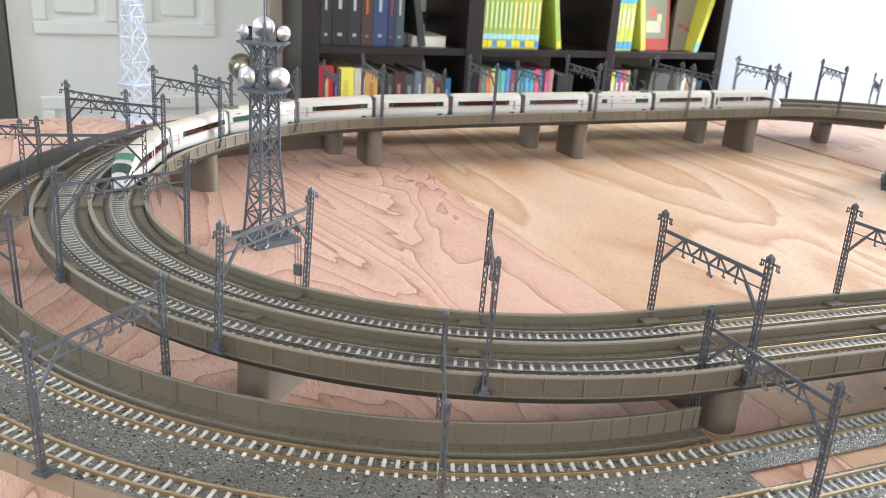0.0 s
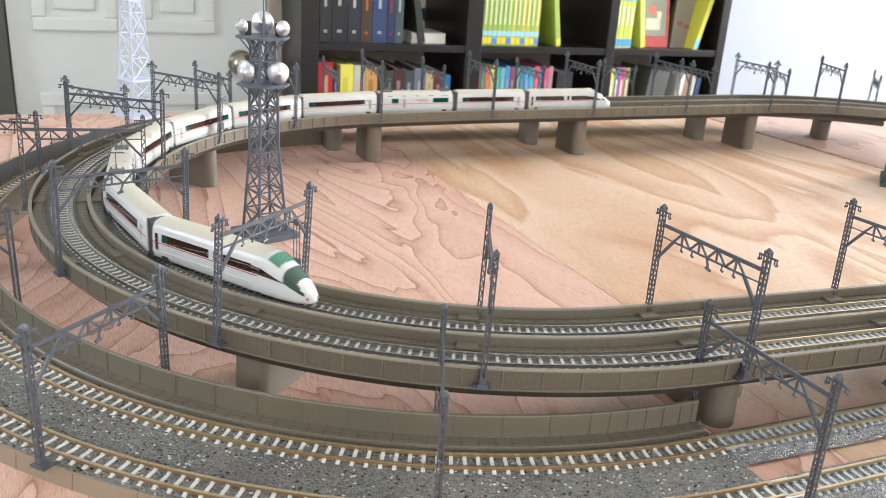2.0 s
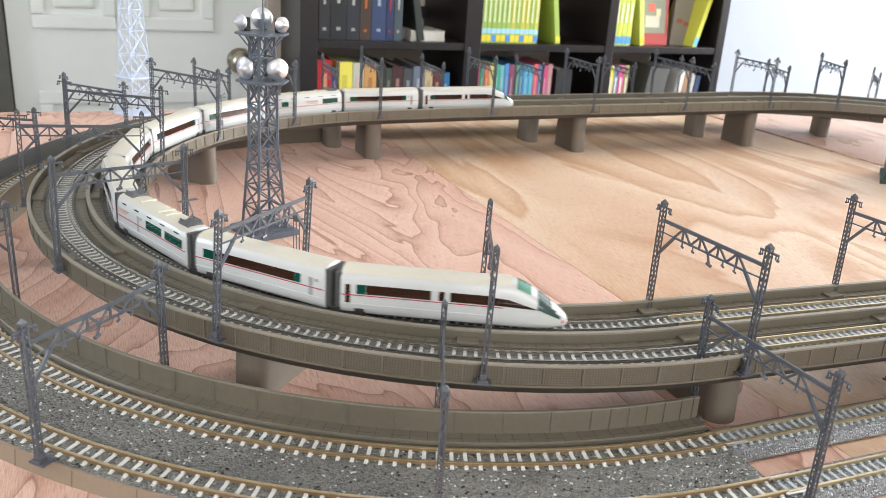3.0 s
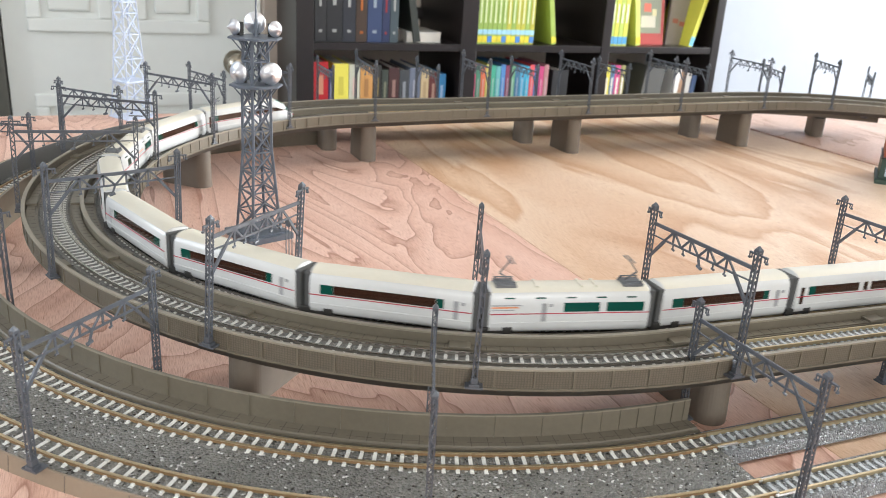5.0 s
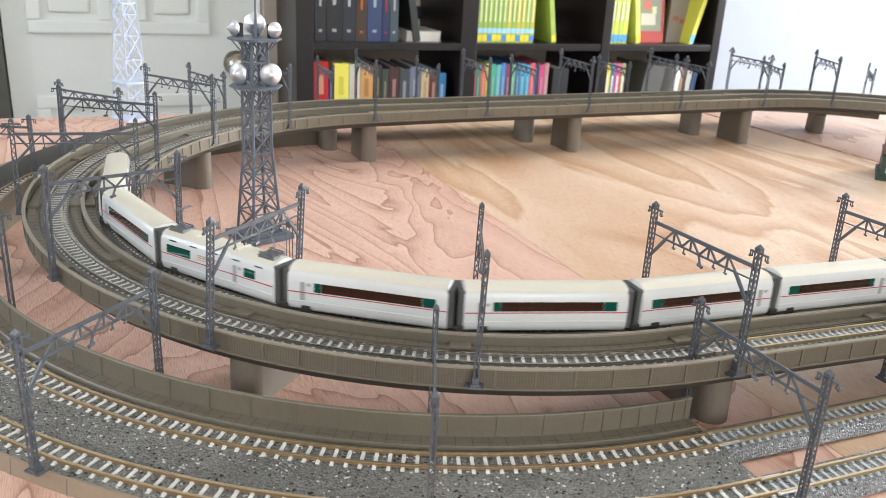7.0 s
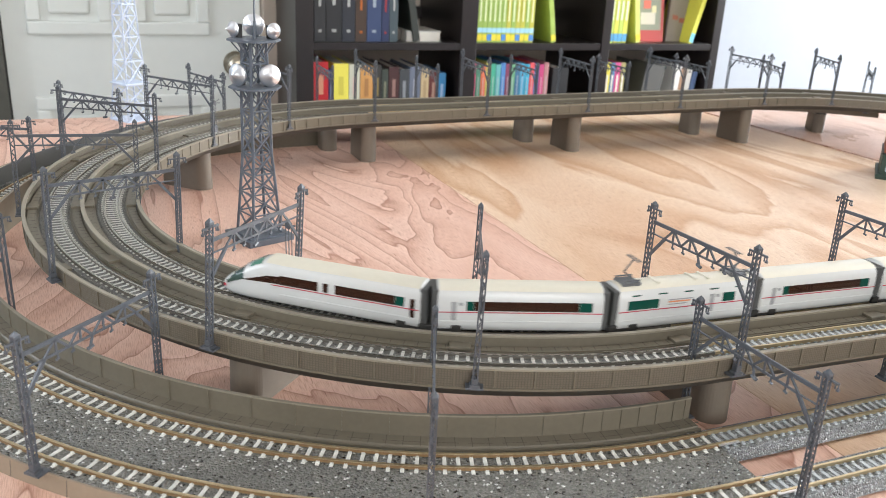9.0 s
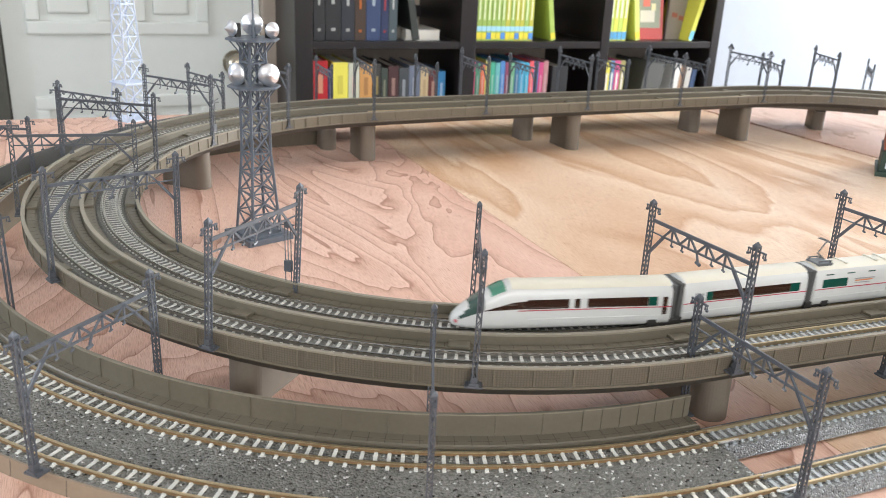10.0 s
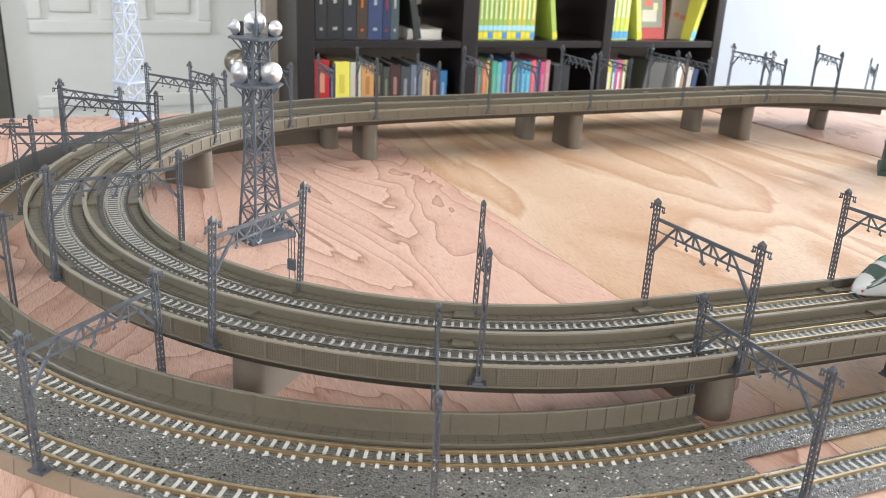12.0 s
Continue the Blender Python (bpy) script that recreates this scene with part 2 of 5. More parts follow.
def box(bm, x0, x1, y0, y1, z0, z1, bevel=0.0):
    g = bmesh.ops.create_cube(bm, size=1.0)
    for v in g["verts"]:
        v.co = Vector(((x0 + x1) / 2 + v.co.x * (x1 - x0), (y0 + y1) / 2 + v.co.y * (y1 - y0), (z0 + z1) / 2 + v.co.z * (z1 - z0)))
    if bevel:
        es = list({e for v in g["verts"] for e in v.link_edges})
        bmesh.ops.bevel(bm, geom=es, offset=bevel, segments=2, affect="EDGES", profile=0.6)
    return bm


def bar(bm, a, b, w, h=None):
    """A square bar from a to b."""
    a, b = Vector(a), Vector(b)
    d = b - a
    q = d.to_track_quat("Z", "Y").to_matrix()
    h = h or w
    vs = []
    for p in (a, b):
        for sx, sy in ((-1, -1), (1, -1), (1, 1), (-1, 1)):
            vs.append(bm.verts.new(p + q @ Vector((sx * w / 2, sy * h / 2, 0))))
    for i in range(4):
        j = (i + 1) % 4
        bm.faces.new((vs[i], vs[j], vs[4 + j], vs[4 + i]))
    bm.faces.new(vs[3::-1])
    bm.faces.new(vs[4:])
    return bm


def rod(bm, a, b, r0, r1=None, seg=10):
    a, b = Vector(a), Vector(b)
    q = (b - a).to_track_quat("Z", "Y").to_matrix()
    r1 = r0 if r1 is None else r1
    rings = []
    for p, r in ((a, r0), (b, r1)):
        rings.append([bm.verts.new(p + q @ Vector((r * math.cos(2 * math.pi * i / seg), r * math.sin(2 * math.pi * i / seg), 0))) for i in range(seg)])
    for i in range(seg):
        j = (i + 1) % seg
        bm.faces.new((rings[0][i], rings[0][j], rings[1][j], rings[1][i]))
    bm.faces.new(rings[0][::-1])
    bm.faces.new(rings[1])
    return bm


def lathe(bm, rows, seg=20, m=Matrix()):
    """Turned round z from rows of (radius, height)."""
    rings = [[bm.verts.new(m @ Vector((max(r, 1e-5) * math.cos(2 * math.pi * i / seg), max(r, 1e-5) * math.sin(2 * math.pi * i / seg), z))) for i in range(seg)] for r, z in rows]
    for a, b in zip(rings, rings[1:]):
        for i in range(seg):
            j = (i + 1) % seg
            bm.faces.new((a[i], a[j], b[j], b[i]))
    bm.faces.new(rings[0][::-1])
    bm.faces.new(rings[-1])
    return bm


def sweep(bm, stations, profile):
    """A closed profile of (offset, z) carried along stations of (x, y, nx, ny, u); the uv is in metres."""
    uv = bm.loops.layers.uv.verify()
    n = len(profile)
    d = [0.0]
    for i in range(n):
        a, b = profile[i], profile[(i + 1) % n]
        d.append(d[-1] + math.hypot(b[0] - a[0], b[1] - a[1]))
    rings = [[bm.verts.new((x + nx * o, y + ny * o, z)) for o, z in profile] for x, y, nx, ny, u in stations]
    for k in range(len(rings) - 1):
        for i in range(n):
            j = (i + 1) % n
            f = bm.faces.new((rings[k][i], rings[k + 1][i], rings[k + 1][j], rings[k][j]))
            for lp, (uu, vv) in zip(f.loops, ((k, d[i]), (k + 1, d[i]), (k + 1, d[i + 1]), (k, d[i + 1]))):
                lp[uv].uv = (stations[uu][4], vv)
    bm.faces.new(rings[0])
    bm.faces.new(rings[-1][::-1])
    bmesh.ops.recalc_face_normals(bm, faces=bm.faces)
    return bm


def rect(o0, o1, z0, z1):
    return [(o0, z0), (o1, z0), (o1, z1), (o0, z1)]


# ---- the plan of the layout, in metres ----
CURVE_END = 270.0
FAR_X = 0.548                  # where the far straight meets the other half circle
VIA_R, PITCH = 0.2985, 0.0185  # the viaduct's middle wall, and a track's distance from it
WALL_TOP = 0.055
RAIL_V = WALL_TOP - 0.0042
DECK_V = WALL_TOP - 0.0074
GX, GY, G_R, G_PITCH = -0.0211, 0.0218, 0.369, 0.039
RAIL_G = 0.0194


def table_z(y):
    """The table top lies a little lower at its far edge."""
    return 0.0047 - 0.0157 * y



def via_climb(x, y):
    """The viaduct climbs gently round the far side, falls along the near straight, and leans into its curve."""
    a = math.degrees(math.atan2(y, x)) % 360.0
    if x > 0 and y < 0:
        return -0.027 * x + 0.03 * (-y - VIA_R)
    if x <= 0:
        return 0.005 * max(0.0, 190.0 - a) / 100.0 + 0.03 * (math.hypot(x, y) - VIA_R)
    return 0.005 + 0.0085 * x + 0.03 * (math.hypot(0.0, y) - VIA_R) * max(0.0, 1 - x / 0.1)


def ground_climb(x, y):
    """The outer loop climbs more steeply round the far side."""
    x, y = x - GX, y - GY
    a = math.degrees(math.atan2(y, x)) % 360.0
    if x > 0:
        return 0.0125 + 0.006 * x if y > 0 else 0.0
    return 0.0125 * max(0.0, 170.0 - a) / 80.0


def lift(t, climb, above=-1.0):
    """Raises the swept parts of a thing, and the pieces set along them, by a climb; what lies below 'above' stays."""
    for ob in t.children_recursive:
        if ob.matrix_basis == Matrix():
            for v in ob.data.vertices:
                if v.co.z > above:
                    v.co.z += climb(v.co.x, v.co.y)
        else:
            ob.location.z += climb(ob.location.x, ob.location.y)


def loop_point(radius, a=None, x=None, s=None, cx=0.0, cy=0.0):
    """A point of a loop of that radius: by angle on the left half circle, by x on the far straight, or by s along the near straight.
    Returns x, y and the outward normal."""
    if a is not None:
        ca, sa = math.cos(radians(a)), math.sin(radians(a))
        return cx + radius * ca, cy + radius * sa, ca, sa
    if x is not None:
        if x <= FAR_X:
            return cx + x, cy + radius, 0.0, 1.0
        b = math.pi / 2 - (x - FAR_X) / radius
        return cx + FAR_X + radius * math.cos(b), cy + radius * math.sin(b), math.cos(b), math.sin(b)
    return cx + s, cy - radius, 0.0, -1.0


def run_of(radius, kind, v0, v1, n, **kw):
    out, u = [], 0.0
    for i in range(n + 1):
        v = v0 + (v1 - v0) * i / n
        p = loop_point(radius, **{kind: v}, **kw)
        if out:
            u += math.hypot(p[0] - out[-1][0], p[1] - out[-1][1])
        out.append((*p, u))
    return out


def along(st, u):
    """The station at a length u along a run."""
    for a, b in zip(st, st[1:]):
        if u <= b[4] + 1e-9:
            f = (u - a[4]) / max(1e-9, b[4] - a[4])
            v = [a[i] + (b[i] - a[i]) * f for i in range(4)]
            k = math.hypot(v[2], v[3])
            return v[0], v[1], v[2] / k, v[3] / k
    return st[-1][:4]


def at_station(p, o, z, out=True):
    """A pose at a station, o metres outward, with local x along the outward normal."""
    x, y, nx, ny = p[:4]
    return Matrix.Translation((x + nx * o, y + ny * o, z)) @ Matrix.Rotation(math.atan2(ny, nx), 4, "Z")


# ---- pieces shared by the tracks ----


def tie_mesh(name, material, length, width):
    bm = bmesh.new()
    box(bm, -length / 2, length / 2, -width / 2, width / 2, -0.0011, 0.0, 0.0)
    for s in (-1, 1):
        for k in (-1, 1):
            box(bm, s * 0.0050 + k * 0.0011 - 0.0005, s * 0.0050 + k * 0.0011 + 0.0005, -width * 0.42, width * 0.42, -0.0002, 0.00065)
    return mesh_of(name, bm, material)


TIE_CURVE = tie_mesh("tie", "tie_pale", 0.0152, 0.0017)
TIE_STRAIGHT = tie_mesh("tie", "tie_grey", 0.0150, 0.0019)
TIE_GROUND = tie_mesh("tie", "tie_white", 0.0158, 0.0018)


def add_track(parent, st, offset, rail_top, tie_me, tie_pitch, head, side, gauge=0.0098):
    """Two rails of two materials and single ties along a run."""
    for s in (-1, 1):
        o = offset + s * gauge / 2
        web = part("rail", sweep(bmesh.new(), st, rect(o - 0.00042, o + 0.00042, rail_top - 0.0021, rail_top - 0.0005)), side, parent)
        part("rail_head", sweep(bmesh.new(), st, rect(o - 0.00055, o + 0.00055, rail_top - 0.0005, rail_top)), head, web)
    total = st[-1][4]
    n = max(1, round(total / tie_pitch))
    for i in range(n):
        shared("tie", tie_me, parent, at_station(along(st, (i + 0.5) * total / n), offset, rail_top - 0.0021))


# ---- the room ----
FLOOR = -1.0


def room():
    bm = bmesh.new()
    box(bm, -2.4, 3.6, -2.6, 1.66, FLOOR - 0.05, FLOOR)
    tagged(part("floor", bm, "carpet"), "brown carpet floor of the room", "floor", kind="structure")
    bm = bmesh.new()
    box(bm, -2.4, 3.6, -2.6, 1.66, 1.45, 1.5)
    tagged(part("ceiling", bm, "ceiling_paint"), "plain white ceiling", "ceiling", kind="structure")
    # the wall behind, with the door's opening at its left
    bm = bmesh.new()
    box(bm, 0.17, 3.6, 1.56, 1.66, FLOOR, 1.45)
    box(bm, -2.4, -0.52, 1.56, 1.66, FLOOR, 1.45)
    box(bm, -0.52, 0.17, 1.56, 1.66, 1.08, 1.45)
    box(bm, -0.52, 0.17, 1.645, 1.66, FLOOR, 1.08)
    tagged(part("wall_north", bm, "wall_paint"), "smooth pale painted wall behind the bookcase", "wall", kind="structure")
    # east wall with a window opening, south wall with an opening for the added fill lamp
    bm = bmesh.new()
    box(bm, 3.6, 3.7, -2.6, -0.52, FLOOR, 1.45)
    box(bm, 3.6, 3.7, 0.93, 1.66, FLOOR, 1.45)
    box(bm, 3.6, 3.7, -0.52, 0.93, FLOOR, 0.1)
    box(bm, 3.6, 3.7, -0.52, 0.93, 1.38, 1.45)
    tagged(part("wall_east", bm, "wall_paint"), "pale painted wall with a window opening", "wall", kind="structure")
    bm = bmesh.new()
    box(bm, -2.4, -1.3, -2.7, -2.6, FLOOR, 1.45)
    box(bm, 0.7, 3.6, -2.7, -2.6, FLOOR, 1.45)
    box(bm, -1.3, 0.7, -2.7, -2.6, FLOOR, 0.2)
    box(bm, -1.3, 0.7, -2.7, -2.6, 1.38, 1.45)
    tagged(part("wall_south", bm, "wall_paint"), "pale painted wall with a window opening", "wall", kind="structure")
    bm = bmesh.new()
    box(bm, -2.5, -2.4, -2.6, -0.02, FLOOR, 1.45)
    box(bm, -2.5, -2.4, 1.12, 1.66, FLOOR, 1.45)
    box(bm, -2.5, -2.4, -0.02, 1.12, FLOOR, 0.28)
    box(bm, -2.5, -2.4, -0.02, 1.12, 1.32, 1.45)
    tagged(part("wall_west", bm, "wall_paint"), "pale painted side wall with a window opening", "wall", kind="structure")


def door():
    d = thing("door_1", Matrix.Translation((0, 1.50, 0)), "closed off-white six-panel interior door with a brass knob", "door", kind="structure")
    x0, x1, z0, z1 = -0.475, 0.092, FLOOR + 0.01, 1.05
    bm = bmesh.new()
    box(bm, x0, x1, 0.0, 0.038, z0, z1)
    leaf = part("door_leaf", bm, "door_paint", d)
    cols = ((-0.425, -0.246), (-0.200, -0.028))
    rows_z = ((0.005, 0.55), (-0.79, -0.135), (0.64, 0.93))
    for a, b in cols:
        for c, e in rows_z:
            bm = bmesh.new()
            w = 0.030
            # a moulded rim and a raised field
            for q in ((a, b, c, c + w), (a, b, e - w, e), (a, a + w, c + w, e - w), (b - w, b, c + w, e - w)):
                box(bm, q[0], q[1], -0.009, 0.002, q[2], q[3], 0.0042)
            box(bm, a + 0.046, b - 0.046, -0.0065, 0.002, c + 0.046, e - 0.046, 0.006)
            part("panel", bm, "door_paint", d)
    knob = lathe(bmesh.new(), ((0.030, 0.0), (0.031, 0.004), (0.012, 0.008), (0.011, 0.026), (0.022, 0.034), (0.028, 0.046), (0.026, 0.058), (0.012, 0.064)), 24, Matrix.Translation((0.030, 0.0, -0.062)) @ Matrix.Rotation(math.pi / 2, 4, "X"))
    part("door_knob", knob, "knob_metal", d, "brushed metal round knob", smooth=True)
    bm = bmesh.new()
    box(bm, 0.094, 0.19, 1.47, 1.56, FLOOR, 1.10, 0.004)
    tagged(part("door_casing", bm, "casing_shade_brown"), "door casing beside the bookcase, shade put into its brown", "trim", kind="structure")
    bm = bmesh.new()
    box(bm, -0.56, -0.478, 1.47, 1.56, FLOOR, 1.10, 0.004)
    tagged(part("door_casing", bm, "jamb_dark"), "dark door casing at the hinge side", "trim", kind="structure")


def table():
    t = thing("layout_table", Matrix.Translation((0, 0, 0.0047)) @ Matrix.Rotation(math.atan(-0.0157), 4, "X"), "large layout table of bare plywood sheets", "table")
    sheets = (("ply_pink", -0.58, 0.048, -0.62, 0.595, "reddish plywood sheet with swirling grain and knots"),
              ("ply_pale", 0.0482, 0.6405, -0.62, 0.595, "pale yellow plywood sheet"),
              ("ply_warm", 0.6485, 1.86, -0.62, 0.595, "warm plywood sheet behind a dark joint"))
    for mat, x0, x1, y0, y1, label in sheets:
        bm = bmesh.new()
        box(bm, x0, x1, y0, y1, -0.018, 0.0, 0.0006)
        part("plywood_sheet", bm, mat, t, label)
    bm = bmesh.new()
    box(bm, 0.6405, 0.6485, -0.62, 0.595, -0.017, -0.005)
    part("sheet_joint", bm, "ply_edge", t)
    for x, y in ((-0.5, -0.54), (1.78, -0.54), (-0.5, 0.52), (1.78, 0.52)):
        bm = bmesh.new()
        box(bm, x - 0.04, x + 0.04, y - 0.04, y + 0.04, FLOOR, -0.018, 0.004)
        part("leg", bm, "ply_warm", t)


# ---- bookcase and books ----
SHELF_Y = 1.25
BOARD_Z = (-0.262, 0.001, 0.30)


def bookcase():
    b = thing("bookcase", Matrix.Translation((0, SHELF_Y, 0)), "dark espresso-stained wooden bookcase full of books", "bookcase")
    for x0, x1 in ((0.126, 0.166), (0.522, 0.564), (0.912, 0.938), (1.258, 1.284)):
        bm = bmesh.new()
        box(bm, x0, x1, 0.0, 0.29, FLOOR, 0.62, 0.002)
        part("upright", bm, "shelf_dark", b)
    for z in (-0.90, -0.58, *BOARD_Z, 0.60):
        for x0, x1 in ((0.166, 0.522), (0.564, 0.912), (0.938, 1.258)):
            bm = bmesh.new()
            box(bm, x0, x1, 0.002, 0.285, z, z + 0.017, 0.0015)
            part("shelf", bm, "shelf_dark", b)
    for x0, x1 in ((0.166, 0.522), (0.564, 0.912), (0.938, 1.258)):
        for z in (-0.15, 0.15):
            bm = bmesh.new()
            box(bm, x0, x1, 0.272, 0.288, z - 0.10, z - 0.07, 0.001)
            part("back_rail", bm, "shelf_dark", b)
    # open-backed case: added panel stands in for the wall, brightened to look lit
    bm = bmesh.new()
    box(bm, 0.166, 1.258, 0.290, 0.294, FLOOR, 0.60)
    part("back_panel", bm, "lit_wall_beige", b, "beige panel standing in for the lit wall behind")


BOOK_COLORS = {}


def book_material(rgb, rough=0.45):
    key = tuple(rgb)
    if key not in BOOK_COLORS:
        name = "cover_%d" % len(BOOK_COLORS)
        plain(name, rgb, rough, grain=20, vary=0.06, bump=0.02)
        BOOK_COLORS[key] = name
    return BOOK_COLORS[key]


def book(x, z, thick, height, rgb, label, depth=0.15, lean=0.0, bands=(), y=None, group="books on the shelves"):
    """A standing book: cover, paper block, and plain bars on its spine."""
    y = SHELF_Y + 0.02 if y is None else y
    b = thing("book", Matrix.Translation((x, y, z + 0.0002)) @ Matrix.Rotation(radians(lean), 4, "Y"), label, "book", group)
    mat = book_material(rgb)
    bm = bmesh.new()
    t = 0.0018
    box(bm, 0, thick, 0, t, 0, height, 0.0006)
    box(bm, 0, t, t, depth, 0, height)
    box(bm, thick - t, thick, t, depth, 0, height)
    part("cover", bm, mat, b)
    bm = bmesh.new()
    box(bm, t, thick - t, t, depth - 0.003, 0.003, height - 0.004)
    part("page_block", bm, "paper", b)
    for f0, f1, rgb2, inset in bands:
        bm = bmesh.new()
        box(bm, thick * inset, thick * (1 - inset), -0.0006, 0.0002, height * f0, height * f1)
        part("spine_mark", bm, book_material(rgb2), b)
    return b


def books():
    up, low = BOARD_Z[1] + 0.017, BOARD_Z[0] + 0.017
    white = (0.75, 0.75, 0.72)
    # upper left bay: dark spines
    x = 0.172
    for th, h, rgb, name, mark in ((0.026, 0.24, (0.02, 0.02, 0.022), "black hardback book with white lettering", white), (0.036, 0.25, (0.015, 0.015, 0.017), "thick black hardback book with white lettering", white),
                                   (0.030, 0.24, (0.02, 0.022, 0.03), "black hardback book with a pale emblem", white), (0.026, 0.22, (0.05, 0.03, 0.02), "dark book with orange and red lettering", (0.75, 0.20, 0.03)),
                                   (0.034, 0.24, (0.03, 0.05, 0.12), "navy hardback book with pale lettering", (0.6, 0.7, 0.8)), (0.018, 0.21, (0.02, 0.03, 0.08), "narrow navy book with red lettering", (0.6, 0.05, 0.05)), (0.020, 0.22, (0.05, 0.07, 0.08), "grey-blue book with pale lettering", white)):
        book(x, up, th, h, rgb, name, bands=((0.32, 0.88, tuple(0.55 * q for q in mark), 0.40), (0.085, 0.112, tuple(0.5 * q for q in mark), 0.36)))
        x += th + 0.0012
    book(x + 0.040, up, 0.016, 0.23, (0.03, 0.035, 0.03), "dark leaning book beside the upright row", lean=-10)
    b = thing("book", Matrix.Translation((0.395, SHELF_Y + 0.03, up)), "white paperback book lying flat on the shelf", "book", "books on the shelves")
    bm = bmesh.new()
    box(bm, 0.0, 0.085, 0.0, 0.12, 0.002, 0.022, 0.001)
    part("page_block", bm, "paper", b)
    bm = bmesh.new()
    box(bm, -0.002, 0.087, 0.0, 0.122, 0.0, 0.002)
    box(bm, -0.002, 0.087, 0.0, 0.122, 0.022, 0.0238)
    part("cover", bm, book_material((0.68, 0.66, 0.60)), b)
    b = thing("book", Matrix.Translation((0.345, SHELF_Y + 0.06, up)), "grey book lying flat behind the white paperback", "book", "books on the shelves")
    bm = bmesh.new()
    box(bm, 0.0, 0.048, 0.0, 0.13, 0.0, 0.027, 0.002)
    part("cover", bm, book_material((0.16, 0.14, 0.12)), b)
    # upper middle bay: a series in green and yellow
    x = 0.560
    for i in range(13):
        th = 0.0118
        yellowish = i in (7, 9, 10, 12)
        rgb = (0.52, 0.50, 0.07) if yellowish else (0.32, 0.46, 0.10)
        book(x, up, th, 0.19, rgb, "slim green and yellow children's series book", bands=((0.02, 0.10, (0.75, 0.62, 0.05) if i % 3 else (0.08, 0.25, 0.6), 0.0), (0.12, 0.18, (0.35, 0.62, 0.75), 0.0), (0.26, 0.58, (0.75, 0.8, 0.5), 0.36), (0.64, 0.80, (0.10, 0.42, 0.62), 0.0), (0.84, 0.98, (0.78, 0.74, 0.15), 0.0)), group="green series books")
        x += th + 0.0009
    book(x + 0.052, up, 0.013, 0.19, (0.36, 0.48, 0.10), "slim green series book leaning against the row", lean=-9, bands=((0.02, 0.10, (0.75, 0.62, 0.05), 0.0), (0.64, 0.8, (0.1, 0.42, 0.62), 0.0)), group="green series books")
    # upper right bay
    x = 0.930
    for i in range(5):
        book(x, up, 0.0125, 0.19, (0.66, 0.66, 0.10) if i % 2 == 0 else (0.50, 0.62, 0.12), "slim yellow-green children's series book", bands=((0.02, 0.12, (0.10, 0.35, 0.6), 0.0), (0.3, 0.55, (0.8, 0.82, 0.6), 0.3), (0.62, 0.82, (0.12, 0.42, 0.65), 0.0)), group="green series books")
        x += 0.0136
    book(x + 0.030, up, 0.014, 0.18, (0.60, 0.66, 0.16), "yellow-green series book leaning beside the row", lean=-9, bands=((0.03, 0.12, (0.8, 0.6, 0.05), 0.0),), group="green series books")
    p = thing("picture_book", Matrix.Translation((1.040, SHELF_Y + 0.05, up)) @ Matrix.Rotation(radians(-9), 4, "X"), "red-bordered picture book standing face out", "book")
    bm = bmesh.new()
    box(bm, 0, 0.095, 0, 0.008, 0, 0.24, 0.001)
    part("cover", bm, book_material((0.40, 0.03, 0.02)), p)
    bm = bmesh.new()
    box(bm, 0.012, 0.085, -0.0006, 0.0002, 0.03, 0.22)
    part("cover_picture", bm, book_material((0.22, 0.23, 0.16)), p)
    for a, c, w, h, rgb in ((0.022, 0.045, 0.045, 0.03, (0.55, 0.50, 0.40)), (0.030, 0.085, 0.022, 0.022, (0.60, 0.12, 0.07)), (0.056, 0.075, 0.014, 0.018, (0.62, 0.55, 0.30)), (0.035, 0.15, 0.03, 0.025, (0.50, 0.18, 0.10))):
        bm = bmesh.new()
        box(bm, a, a + w, -0.0011, -0.0004, c, c + h, 0.0002)
        part("cover_shape", bm, book_material(rgb), p)
    p = thing("picture_book", Matrix.Translation((1.150, SHELF_Y + 0.06, up)) @ Matrix.Rotation(radians(7), 4, "Y") @ Matrix.Rotation(radians(-8), 4, "X"), "grey-brown large book standing face out", "book")
    bm = bmesh.new()
    box(bm, 0, 0.075, 0, 0.010, 0, 0.25, 0.001)
    part("cover", bm, book_material((0.30, 0.26, 0.22)), p)
    for a, c in ((0.012, 0.06), (0.035, 0.055), (0.02, 0.17)):
        bm = bmesh.new()
        box(bm, a, a + 0.018, -0.0006, 0.0002, c, c + 0.012)
        part("cover_shape", bm, book_material((0.38, 0.12, 0.08)), p)
    book(1.196, up, 0.013, 0.20, (0.72, 0.70, 0.10), "yellow and blue series book leaning to the side", lean=14, bands=((0.02, 0.14, (0.2, 0.55, 0.75), 0.0),), group="green series books")
    # lower left bay
    x = 0.170
